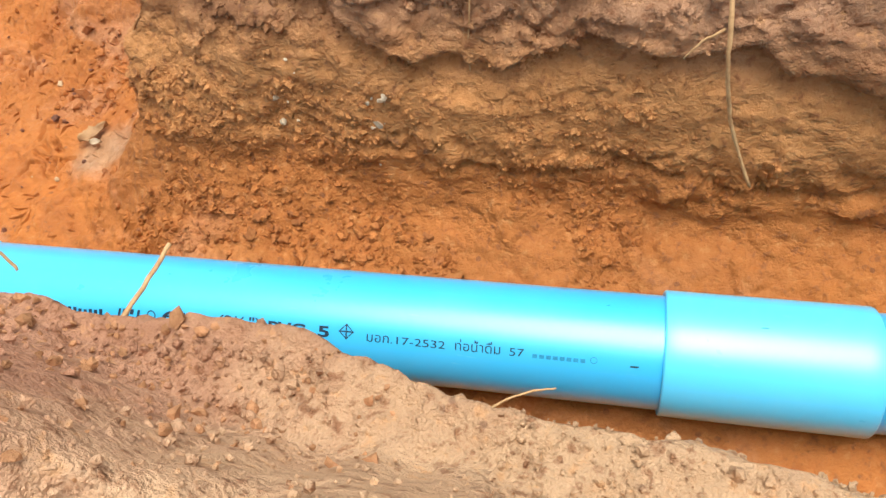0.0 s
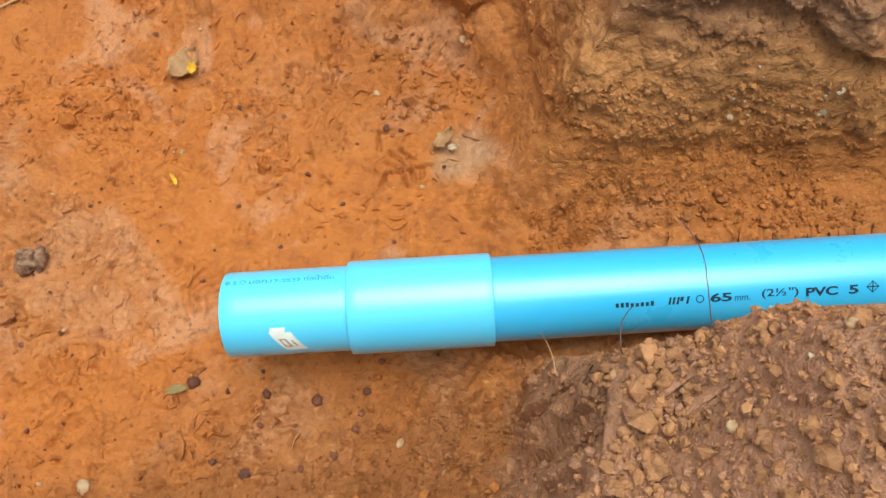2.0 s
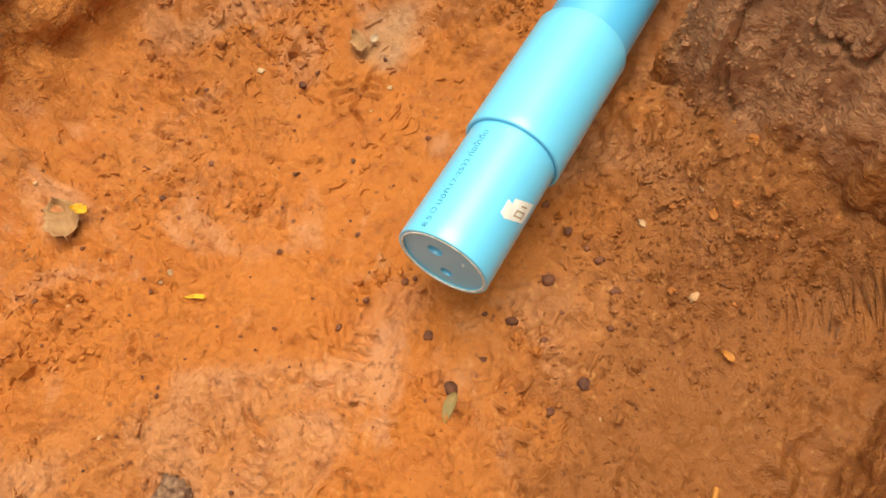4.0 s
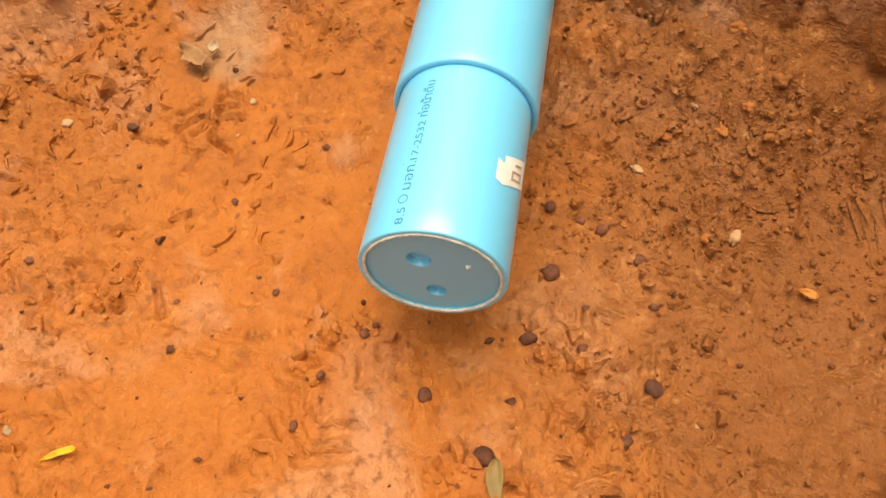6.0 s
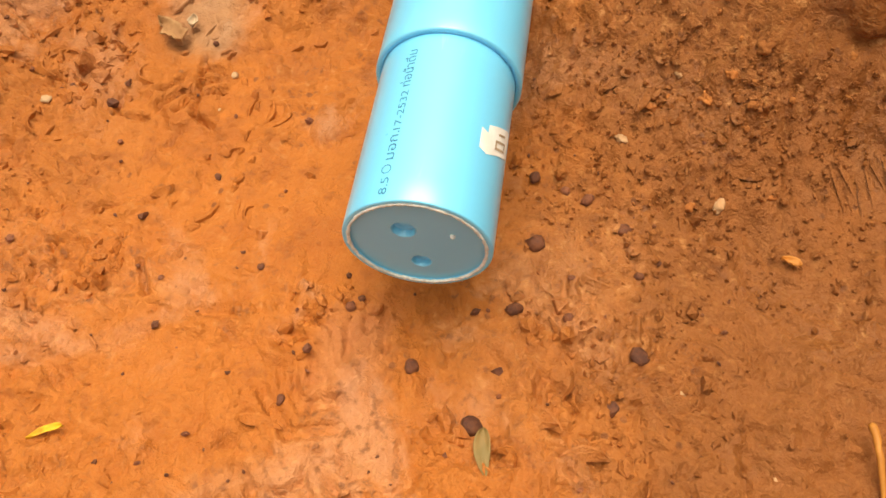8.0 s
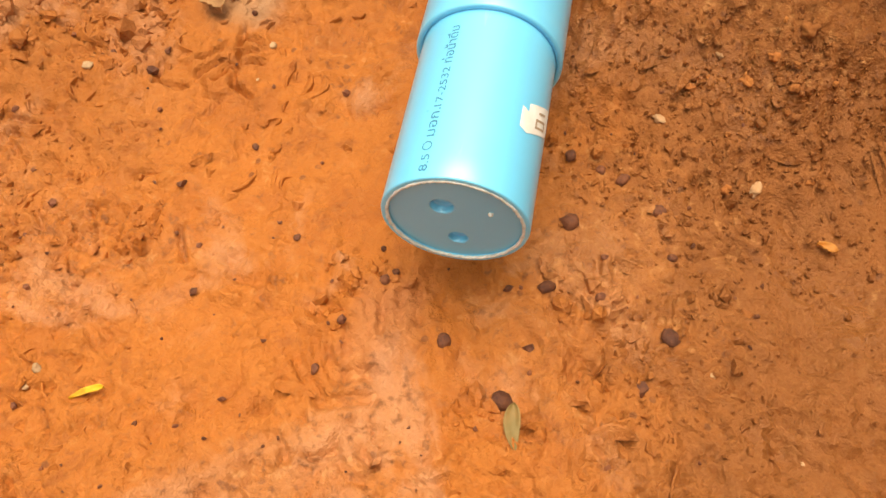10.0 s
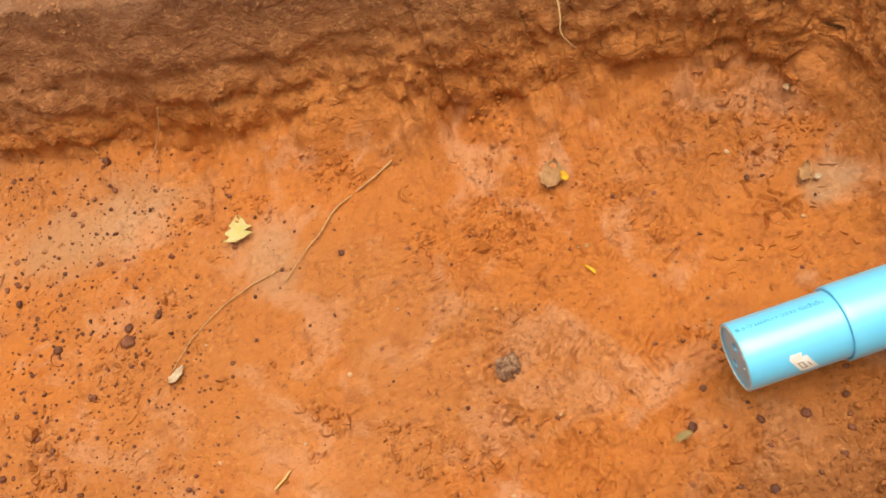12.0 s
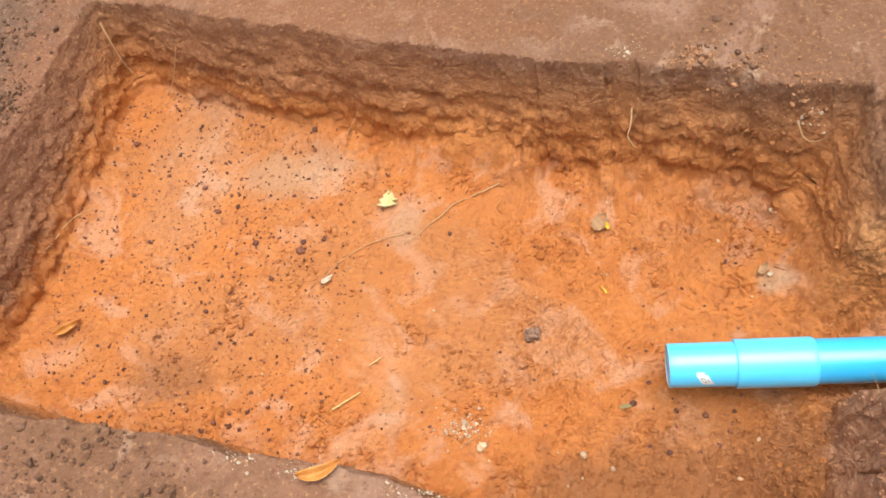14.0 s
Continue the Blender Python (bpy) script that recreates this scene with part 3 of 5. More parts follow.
for cut_row in ((-0.015, 0.238, -67, 11, 0.0088, 0.055, 0.0042, 21), (0.045, 0.222, -66, 6, 0.009, 0.04, 0.0032, 22), (0.150, 0.178, -60, 5, 0.011, 0.05, 0.0048, 23), (-0.03, -0.075, -25, 6, 0.009, 0.030, 0.0034, 24),
                (-0.01, -0.135, -95, 6, 0.012, 0.035, 0.0036, 25), (-0.055, -0.10, -120, 5, 0.011, 0.045, 0.0040, 26), (-0.05, -0.155, -60, 5, 0.012, 0.04, 0.0040, 27), (-0.075, 0.045, 20, 6, 0.011, 0.03, 0.0034, 28),
                (0.0, 0.255, 30, 8, 0.010, 0.05, 0.0036, 29), (-0.11, 0.31, 60, 7, 0.011, 0.04, 0.0034, 30), (-0.17, 0.27, 10, 8, 0.011, 0.04, 0.0036, 31), (-0.12, 0.24, 130, 7, 0.011, 0.035, 0.0036, 32),
                (-0.02, 0.01, 40, 4, 0.010, 0.04, 0.0030, 33), (0.13, 0.29, 80, 7, 0.011, 0.04, 0.0034, 34), (-0.24, 0.18, 40, 8, 0.012, 0.04, 0.0034, 35), (-0.30, 0.30, 110, 8, 0.012, 0.045, 0.0034, 36)):
    cuts(*cut_row)


def sole_arcs(cx, cy, facing, radii, spread, deep, seed):
    """Nested curved ridges left by the toe of a boot."""
    ang = np.arctan2(PY - cy, PX - cx) - radians(facing)
    ang = np.abs((ang + math.pi) % (2 * math.pi) - math.pi)
    rr = np.hypot(PX - cx, PY - cy) * (1 + 0.10 * np.cos(3 * ang)) + 0.0018 * fbm(PX, PY, None, 45, 2, seed)
    on = smooth(radians(spread), radians(spread * 0.75), ang) * smooth(-0.6, 0.1, fbm(PX, PY, None, 28, 2, seed + 1))
    return on * sum(deep * (0.8 * np.exp(-((rr - r) / 0.0030) ** 2) - np.exp(-((rr - r - 0.0052) / 0.0020) ** 2)) for r in radii)


floor_z += sole_arcs(-0.135, 0.070, 150, (0.018, 0.030, 0.042, 0.054), 75, 0.0030, 501)
floor_z += sole_arcs(-0.070, -0.105, 210, (0.022, 0.036), 80, 0.0034, 505)
floor_z += sole_arcs(-0.085, 0.010, 190, (0.016, 0.027), 80, 0.0028, 509)

def stroke(x0, y0, x1, y1, deep=0.0062):
    """One pressed edge of a boot lug."""
    i0, i1 = np.searchsorted(GX, (min(x0, x1) - 0.01, max(x0, x1) + 0.01))
    j0, j1 = np.searchsorted(GY, (min(y0, y1) - 0.01, max(y0, y1) + 0.01))
    px, py = PX[i0:i1, j0:j1] + 0.0012 * vnoise(PX[i0:i1, j0:j1] * 120, PY[i0:i1, j0:j1] * 120, seed=6), PY[i0:i1, j0:j1]
    t = np.clip(((px - x0) * (x1 - x0) + (py - y0) * (y1 - y0)) / ((x1 - x0) ** 2 + (y1 - y0) ** 2), 0, 1)
    d = np.hypot(px - x0 - t * (x1 - x0), py - y0 - t * (y1 - y0))
    floor_z[i0:i1, j0:j1] += deep * (0.2 * np.exp(-((d - 0.0042) / 0.002) ** 2) - np.exp(-(d / 0.0017) ** 2))


# two clear boot prints near the trench's corner
for edge in ((0.120, 0.225, 0.140, 0.226), (0.120, 0.225, 0.121, 0.203), (0.130, 0.198, 0.145, 0.185), (0.127, 0.185, 0.142, 0.178), (0.144, 0.200, 0.158, 0.185),
             (0.120, 0.157, 0.126, 0.172), (0.126, 0.172, 0.176, 0.179), (0.142, 0.174, 0.148, 0.159), (0.153, 0.175, 0.160, 0.160), (0.167, 0.176, 0.164, 0.163),
             (0.018, 0.296, 0.020, 0.319), (0.020, 0.319, 0.040, 0.321), (0.047, 0.316, 0.046, 0.299), (0.058, 0.313, 0.065, 0.294), (0.075, 0.308, 0.072, 0.291),
             (0.032, 0.318, 0.037, 0.302), (-0.159, 0.281, -0.158, 0.262), (-0.144, 0.277, -0.145, 0.257), (-0.135, 0.286, -0.129, 0.269), (-0.212, 0.270, -0.183, 0.278),
             (-0.199, 0.247, -0.171, 0.253), (-0.007, 0.159, 0.015, 0.171), (-0.160, 0.186, -0.149, 0.194)):
    stroke(*edge)

# the ground: trodden crust, crumbly along the rim of the bank
top_z = DEPTH - 0.010 * smooth(0.1, -0.3, PX) - 0.034 * smooth(0.0, 0.6, PY) - 0.012 * smooth(-0.6, -1.2, PX) + 0.008 * fbm(PX, PY, None, 3, 3, 91) * smooth(6, 1, np.hypot(PX, PY)) + 0.0035 * fbm(PX, PY, None, 22, 4, 101) + 0.0016 * fbm(PX, PY, None, 90, 2, 111) + 0.006 * smooth(0.1, 0.5, fbm(PX, PY, None, 5, 3, 103)) * np.clip(fbm(PX, PY, None, 36, 4, 105), -0.3, 1)
crumbly = smooth(0.32, 0.05, np.hypot((PX - 0.34) * 0.9, PY + 0.22)) + 0.35 * smooth(0.12, 0.02, D)
top_z += smooth(2.5, 1.2, np.hypot(PX, PY)) * 0.0016 * np.clip(fbm(PX, PY, None, 150, 2, 113), -0.4, 1)
top_z += crumbly * 0.007 * np.clip(fbm(PX, PY, None, 40, 3, 121), -0.3, 1)
top_z -= 0.02 * smooth(0.16, 0.0, np.hypot(PX - 0.24, PY + 0.1))
# a heap of spoil lies on the bank beside the trench
steep = smooth(0.45, 0.53, PX)
heap_y = -0.080 - 0.021 * smooth(0.40, 0.46, PX) - 0.026 * steep - 0.17 * np.clip(PX - 0.58, 0, 0.5)
heap = smooth(0.29, 0.42, PX + 0.02 * fbm(PX, PY, None, 9, 3, 401)) * smooth(heap_y, heap_y - 0.075 + 0.022 * steep, PY + 0.006 * fbm(PX, PY, None, 14, 3, 403)) * smooth(-0.9, -0.5, PY) * smooth(1.6, 1.1, PX)
top_z += heap * (0.130 - 0.045 * smooth(0.52, 0.62, PX)) * (1 + 0.12 * fbm(PX, PY, None, 11, 3, 405)) + heap * (0.005 * fbm(PX, PY, None, 40, 3, 407) + 0.003 * fbm(PX, PY, None, 95, 2, 409))
lim = np.clip(T + WALL * 0.05 * fbm(PX, PY, None, 12, 2, 131), 0, 1)
PZ = floor_z * (1 - lim) + top_z * lim
# strata and broken faces push the walls in and out
layer = fbm(PX * 0.35, PY * 0.35, PZ * 2.6, 14, 4, 141)
chunk = fbm(PX, PY, PZ, 26, 4, 151)
bedz = PZ + 0.022 * fbm(PX, PY, None, 5, 3, 143) + 0.006 * fbm(PX, PY, None, 40, 2, 145)
ledge = lattice(np.floor(bedz / 0.019).astype(np.int64), np.floor((PX - PY) / 0.11 + 0.6 * fbm(PX, PY, None, 8, 2, 147)).astype(np.int64), np.int64(1), 9)
cut = smooth(0.33, 0.40, PX) * smooth(0.02, 0.05, PY)
slab = smooth(0.36, 0.30, PX) * smooth(-0.04, -0.08, PY) * smooth(0.02, 0.10, PX)
calm = cut * (1 - 0.6 * smooth(0.115, 0.135, PZ) * smooth(0.20, 0.185, PZ)) + (1 - cut) * (0.30 + 0.55 * smooth(0.17, 0.08, PZ))
push = WALL * slab * (0.0065 * lattice(np.floor(PY / 0.038 + 0.5 * fbm(PX, PY, PZ, 9, 2, 195) + 0.8 * PZ).astype(np.int64), np.int64(4), np.int64(1), 15) + 0.0040 * fbm(PX * 0.3, PY * 2.2, PZ * 0.30, 30, 4, 191) + 0.0012 * fbm(PX, PY, PZ, 110, 3, 197) - 0.011 * smooth(0.06, 0.0, np.abs(fbm(PX * 0.3, PY, PZ * 0.22, 17, 2, 193))))
rough_wall = smooth(0.30, 0.24, PX) * smooth(0.24, 0.30, PY + 0.35 * np.clip(-0.9 - PX, 0, 1)) * (0.25 + 0.75 * smooth(0.20, 0.13, PZ)) * smooth(0.26, 0.22, PZ)
scale_bed = fbm(PX * 0.45, PY * 0.45, PZ * 1.5, 62, 3, 411)
push += WALL * rough_wall * (0.0034 * np.clip(scale_bed * 1.8, -0.8, 0.8) + 0.0040 * smooth(0.0, 0.35, fbm(PX * 0.4, PY * 0.4, PZ * 1.6, 24, 3, 413)) - 0.006 * smooth(0.35, 0.6, fbm(PX * 0.35, PY * 0.35, PZ * 1.5, 17, 2, 415)))
push += calm * WALL * (1 - 0.93 * slab) * ((0.0014 + 0.0012 * cut) * ledge + 0.0026 * lattice(np.floor(bedz / 0.0085).astype(np.int64), np.floor((PX - PY) / 0.17 + 1.2 * fbm(PX, PY, PZ, 7, 3, 155)).astype(np.int64), np.int64(2), 12) + 0.0026 * fbm(PX, PY, PZ, 130, 2, 149) + (0.0036 - 0.0006 * cut) * layer + (0.0032 - 0.0016 * cut) * chunk + (0.0034 - 0.0004 * cut) * np.clip(fbm(PX, PY, PZ, 70, 3, 161), -0.3, 1))
under = PZ - 0.198 + 0.05 * np.clip(PX - 0.50, 0, 1) + 0.018 * fbm(PX, PY, None, 7, 3, 171) + 0.004 * fbm(PX, PY, None, 45, 2, 173)
push -= WALL * 0.009 * smooth(-0.030, -0.002, under) * smooth(0.006, 0.0, under) * smooth(0.38, 0.46, PX) * (PY > 0)
push += WALL * 0.006 * smooth(0.0, 0.010, under) * smooth(0.36, 0.42, PX) * (PY > 0)
push -= WALL * 0.007 * smooth(0.007, 0.0, np.abs(PZ - 0.102 + 0.012 * fbm(PX, PY, None, 11, 3, 175))) * smooth(0.50, 0.60, PX) * (PY > 0)
PX, PY = PX - push * gx, PY - push * gy
PZ += WALL * 0.004 * fbm(PX, PY, PZ, 40, 2, 181)

nx, ny = X.shape
VERTS = np.stack([PX, PY, PZ], -1).reshape(-1, 3)
index = np.arange(nx * ny).reshape(nx, ny)
QUADS = np.stack([index[:-1, :-1], index[1:, :-1], index[1:, 1:], index[:-1, 1:]], -1).reshape(-1, 4)
tq = T[:-1, :-1].reshape(-1)
wq = WHICH[:-1, :-1].reshape(-1)


def sheet(name, mask, label, category):
    """One face of the cut as a mesh of its own."""
    q = QUADS[mask]
    used, inv = np.unique(q, return_inverse=True)
    me = bpy.data.meshes.new(name)
    me.vertices.add(len(used))
    me.vertices.foreach_set("co", VERTS[used].astype(np.float32).ravel())
    me.loops.add(q.size)
    me.loops.foreach_set("vertex_index", inv.ravel().astype(np.int32))
    me.polygons.add(len(q))
    me.polygons.foreach_set("loop_start", np.arange(0, q.size, 4, dtype=np.int32))
    me.polygons.foreach_set("use_smooth", np.ones(len(q), bool))
    me.update(calc_edges=True)
    me.materials.append(SOIL)
    return tagged(new(name, me), label, category, kind="structure")


sheet("floor", tq < 0.03, "trodden damp orange laterite floor of the dug pit", "pit floor")
sheet("ground", tq > 0.97, "dry pinkish-brown trodden earth round the pit", "ground")
for nm in dict.fromkeys(o[2] for o in OUTLINE):
    ids = [k for k, o in enumerate(OUTLINE) if o[2] == nm]
    sheet(nm, (tq >= 0.03) & (tq <= 0.97) & np.isin(wq, ids), "spade-cut wall of layered brown and orange soil", "earth wall")

# heights for things laid on the soil: the mean of the sheet in small cells
CELL = 0.006
hx, hy = np.floor((PX + 1.7) / CELL).astype(int), np.floor((PY + 0.7) / CELL).astype(int)
HN = (600, 340)
ok = (hx >= 0) & (hx < HN[0]) & (hy >= 0) & (hy < HN[1])
hsum, hcount = np.zeros(HN), np.zeros(HN)
np.add.at(hsum, (hx[ok], hy[ok]), PZ[ok])
np.add.at(hcount, (hx[ok], hy[ok]), 1)
for _ in range(12):
    empty = hcount == 0
    fs, fc = np.zeros(HN), np.zeros(HN)
    for di, dj in ((1, 0), (-1, 0), (0, 1), (0, -1)):
        fs += np.roll(hsum / np.maximum(hcount, 1), (di, dj), (0, 1)) * (np.roll(hcount, (di, dj), (0, 1)) > 0)
        fc += np.roll(hcount, (di, dj), (0, 1)) > 0
    hsum, hcount = np.where(empty & (fc > 0), fs / np.maximum(fc, 1), hsum), np.where(empty & (fc > 0), 1, hcount)
HEIGHT = hsum / np.maximum(hcount, 1)


def soil_z(x, y):
    i, j = min(max(int((x + 1.7) / CELL), 1), HN[0] - 2), min(max(int((y + 0.7) / CELL), 1), HN[1] - 2)
    return float(HEIGHT[i, j])


# ---- the water pipe ----
AXIS_Y, AXIS_Z, SLOPE = -0.0040, 0.0818, 0.3
PIPE_R, FIT_R = 0.0367, 0.0403
pipeline = new("water_pipe")
pipeline.matrix_world = pose(-0.003, AXIS_Y, AXIS_Z, 0, 0, SLOPE)
tagged(pipeline, "plugged sky-blue plastic water pipe with sleeve couplings lying in a trench", "pipe")


def lathe(profile, seg=112):
    """A body of revolution about x from (x, r) pairs, as a closed ring of rings."""
    bm = bmesh.new()
    rings = [[bm.verts.new((x, r * math.cos(2 * math.pi * k / seg), r * math.sin(2 * math.pi * k / seg))) for k in range(seg)] for x, r in profile]
    for a, b in zip(rings, rings[1:] + rings[:1]):
        for k in range(seg):
            bm.faces.new((a[k], b[k], b[(k + 1) % seg], a[(k + 1) % seg]))
    bmesh.ops.recalc_face_normals(bm, faces=bm.faces)
    return bm


def pipe_profile(x0, x1, r, inner, bev=0.0008):
    return [(x0, inner), (x0, r - bev), (x0 + bev * 0.3, r - bev * 0.3), (x0 + bev, r), *((x0 + (x1 - x0) * k / 12, r) for k in range(1, 12)), (x1 - bev, r), (x1 - bev * 0.3, r - bev * 0.3), (x1, r - bev), (x1, inner)]


stub = part("end_pipe", lathe(pipe_profile(0.0, 0.165, PIPE_R, 0.0334)), PVC_FIT, pipeline)
coupling = part("coupling", lathe(pipe_profile(0.1050, 0.2270, FIT_R, PIPE_R + 0.0003, 0.0012)), PVC_FIT, pipeline)
main_pipe = part("pipe", lathe(pipe_profile(0.17, 0.80, PIPE_R, 0.0334)), PVC, pipeline)
part("coupling", lathe(pipe_profile(0.7360, 0.8590, FIT_R, PIPE_R + 0.0003, 0.0012)), PVC_FIT, pipeline)
part("pipe", lathe(pipe_profile(0.805, 1.57, PIPE_R, 0.0334)), PVC, pipeline)


def plug_bm():
    """The plug in the pipe's mouth: a slightly sunk disc with two blind holes."""
    bm = bmesh.new()
    edges, cups = [], []
    for cy, cz, r, seg in ((0, 0, 0.0331, 96), (0.0065, 0.0100, 0.0062, 28), (-0.0015, -0.0165, 0.0052, 28)):
        ring = [bm.verts.new((0.0016, cy + r * math.cos(2 * math.pi * k / seg), cz + r * math.sin(2 * math.pi * k / seg))) for k in range(seg)]
        edges += [bm.edges.new((ring[k], ring[(k + 1) % seg])) for k in range(seg)]
        if seg < 90:
            cups.append((ring, cy, cz, r, seg))
    bmesh.ops.triangle_fill(bm, edges=edges, use_beauty=True)
    for ring, cy, cz, r, seg in cups:
        last = ring
        for depth, k in ((0.0005, 0.94), (0.0032, 0.80), (0.0042, 0.5)):
            nxt = [bm.verts.new((0.0016 + depth, cy + (v.co.y - cy) / 1 * 0 + r * k * math.cos(2 * math.pi * i / seg), cz + r * k * math.sin(2 * math.pi * i / seg))) for i, v in enumerate(last)]
            for i in range(seg):
                bm.faces.new((last[i], last[(i + 1) % seg], nxt[(i + 1) % seg], nxt[i]))
            last = nxt
        bm.faces.new(last)
    bmesh.ops.recalc_face_normals(bm, faces=bm.faces)
    for f in bm.faces:
        if f.calc_center_median().x < 0.0017 and f.normal.x > 0:
            f.normal_flip()
    return bm


plug = part("plug", plug_bm(), PLUG, pipeline, "grey-blue plastic end plug with two blind holes", False)
ring_pts = [(0.0002, 0.0336 * math.cos(a), 0.0336 * math.sin(a)) for a in (2 * math.pi * k / 40 for k in range(41))]
part("cement_ring", tube(ring_pts, [0.0008 + 0.0004 * abs(noise.noise(Vector((k * 0.6, 0, 3)))) for k in range(41)], 6, 0.0002, 4), GLUE, pipeline, "bead of dried white pipe cement")
dot = lump(5, 2, 0.2)
bmesh.ops.transform(dot, matrix=Matrix.Translation((0.0012, -0.017, 0.010)) @ Matrix.Scale(0.003, 4), verts=dot.verts)
part("cement_drop", dot, GLUE, plug)


def wrap(bm, x0, around, radius=PIPE_R, lift=0.00022):
    """Lays a flat drawing (x along the pipe, y up the print) on the pipe; around: degrees from the top, + to the north."""
    bmesh.ops.subdivide_edges(bm, edges=[e for e in bm.edges if e.calc_length() > 0.0025], cuts=3)
    for v in bm.verts:
        a = radians(around) + v.co.y / radius
        r = radius + lift
        v.co = Vector((x0 + v.co.x, r * math.sin(a), r * math.cos(a)))
    return bm


def letters(text, width, height, shear=0.0, bold=0.0):
    """Flat lettering from the built-in font, scaled to a width and a height."""
    cu = bpy.data.curves.new("print", "FONT")
    cu.body, cu.size, cu.shear, cu.offset = text, 1.0, shear, bold
    ob = new("print", cu)
    bpy.context.view_layer.update()
    me = bpy.data.meshes.new_from_object(ob.evaluated_get(bpy.context.evaluated_depsgraph_get()))
    bpy.data.objects.remove(ob)
    bm = bmesh.new()
    bm.from_mesh(me)
    xs, ys = [v.co.x for v in bm.verts], [v.co.y for v in bm.verts]
    for v in bm.verts:
        v.co = Vector(((v.co.x - min(xs)) / (max(xs) - min(xs)) * width, (v.co.y - min(ys)) / (max(ys) - min(ys)) * height, 0))
    return bm


def rects(boxes):
    """Flat sheared boxes, each cut fine enough to be bent round the pipe."""
    bm = bmesh.new()
    for x0, y0, x1, y1, sh in boxes:
        n, m = max(1, round((x1 - x0) / 0.002)), max(1, round((y1 - y0) / 0.001))
        grid = [[bm.verts.new((x0 + (x1 - x0) * a / n + sh * b / m, y0 + (y1 - y0) * b / m, 0)) for b in range(m + 1)] for a in range(n + 1)]
        for a in range(n):
            for b in range(m):
                bm.faces.new((grid[a][b], grid[a + 1][b], grid[a + 1][b + 1], grid[a][b + 1]))
    return bm


def ring_mark(r, w, seg=24, cross=False):
    bm = bmesh.new()
    inner = [bm.verts.new(((r - w) * math.cos(2 * math.pi * k / seg), r + (r - w) * math.sin(2 * math.pi * k / seg), 0)) for k in range(seg)]
    outer = [bm.verts.new((r * math.cos(2 * math.pi * k / seg), r + r * math.sin(2 * math.pi * k / seg), 0)) for k in range(seg)]
    for k in range(seg):
        bm.faces.new((inner[k], outer[k], outer[(k + 1) % seg], inner[(k + 1) % seg]))
    if cross:
        for b in ((-r, r - w / 2, r, r + w / 2), (-w / 2, 0, w / 2, 2 * r)):
            bm.faces.new([bm.verts.new(p) for p in ((b[0], b[1], 0), (b[2], b[1], 0), (b[2], b[3], 0), (b[0], b[3], 0))])
    return bm


PRINT = -41.0
def on_pipe(bm, x0, ink=INK, around=PRINT, owner=None, lift=0.00022):
    part("print", wrap(bm, x0, around, PIPE_R, lift), ink, owner or main_pipe, smooth_faces=False)


rng = random.Random(12)
bars = []
x = 0.0
for k in range(8):
    bars.append((x, 0.0, x + 0.0026, 0.0036 + rng.uniform(-0.0006, 0.0010), 0))
    x += 0.0041
on_pipe(rects(bars), 0.326)
on_pipe(rects([(0, 0, 0.0018, 0.0062, 0.0012), (0.0032, 0, 0.005, 0.0062, 0.0012), (0.0066, 0, 0.0085, 0.0062, 0.0012), (0.0095, 0.0026, 0.0122, 0.0062, 0.0008), (0.0145, 0, 0.0165, 0.0062, 0.0012)]), 0.369)
on_pipe(ring_mark(0.0034, 0.0009), 0.395)
on_pipe(letters("65", 0.0175, 0.0075, 0, 0.03), 0.4035)
on_pipe(letters("mm.", 0.0125, 0.004), 0.4235)
on_pipe(letters("(2½\")", 0.030, 0.0086, 0, 0.015), 0.4455)
on_pipe(letters("PVC", 0.0262, 0.0075, 0, 0.03), 0.4815)
on_pipe(letters("5", 0.0078, 0.0075, 0, 0.03), 0.5165)
bm = ring_mark(0.0052, 0.0009, 4, True)
on_pipe(bm, 0.536)
on_pipe(letters("มอก.", 0.0172, 0.0050), 0.550, lift=0.0002)
on_pipe(letters("17-2532", 0.0320, 0.0050), 0.570)
on_pipe(letters("ท่อน้ำดื่ม", 0.0288, 0.0075), 0.6085)
on_pipe(letters("57", 0.0092, 0.0050), 0.643)
on_pipe(rects([(k * 0.0042, 0, k * 0.0042 + 0.003, 0.0025, 0) for k in range(8)]), 0.6575, INK_BLUE)
on_pipe(ring_mark(0.0022, 0.0005), 0.695, INK_BLUE)
on_pipe(rects([(0, 0, 0.005, 0.0012, 0.0005)]), 0.7165)
# print, reading mark and sticker on the short end piece
STUB_PRINT = 22.0
on_pipe(letters("8.5", 0.0095, 0.0042), 0.004, INK_BLUE, STUB_PRINT, stub)
on_pipe(ring_mark(0.0026, 0.0005), 0.0185, INK_BLUE, STUB_PRINT, stub)
on_pipe(letters("มอก.", 0.0170, 0.0042), 0.024, INK_BLUE, STUB_PRINT, stub)
on_pipe(letters("17-2532", 0.0250, 0.0040), 0.042, INK_BLUE, STUB_PRINT, stub)
on_pipe(letters("ท่อน้ำดื่ม", 0.0250, 0.0062), 0.070, INK_BLUE, STUB_PRINT, stub)
sticker = part("sticker", wrap(rects([(0.011, 0.0, 0.029, 0.021, -0.012), (-0.0005, 0.021, 0.012, 0.0255, 0.001)]), 0.041, -80, PIPE_R, 0.0003), PAPER, stub, "torn white paper sticker", False)
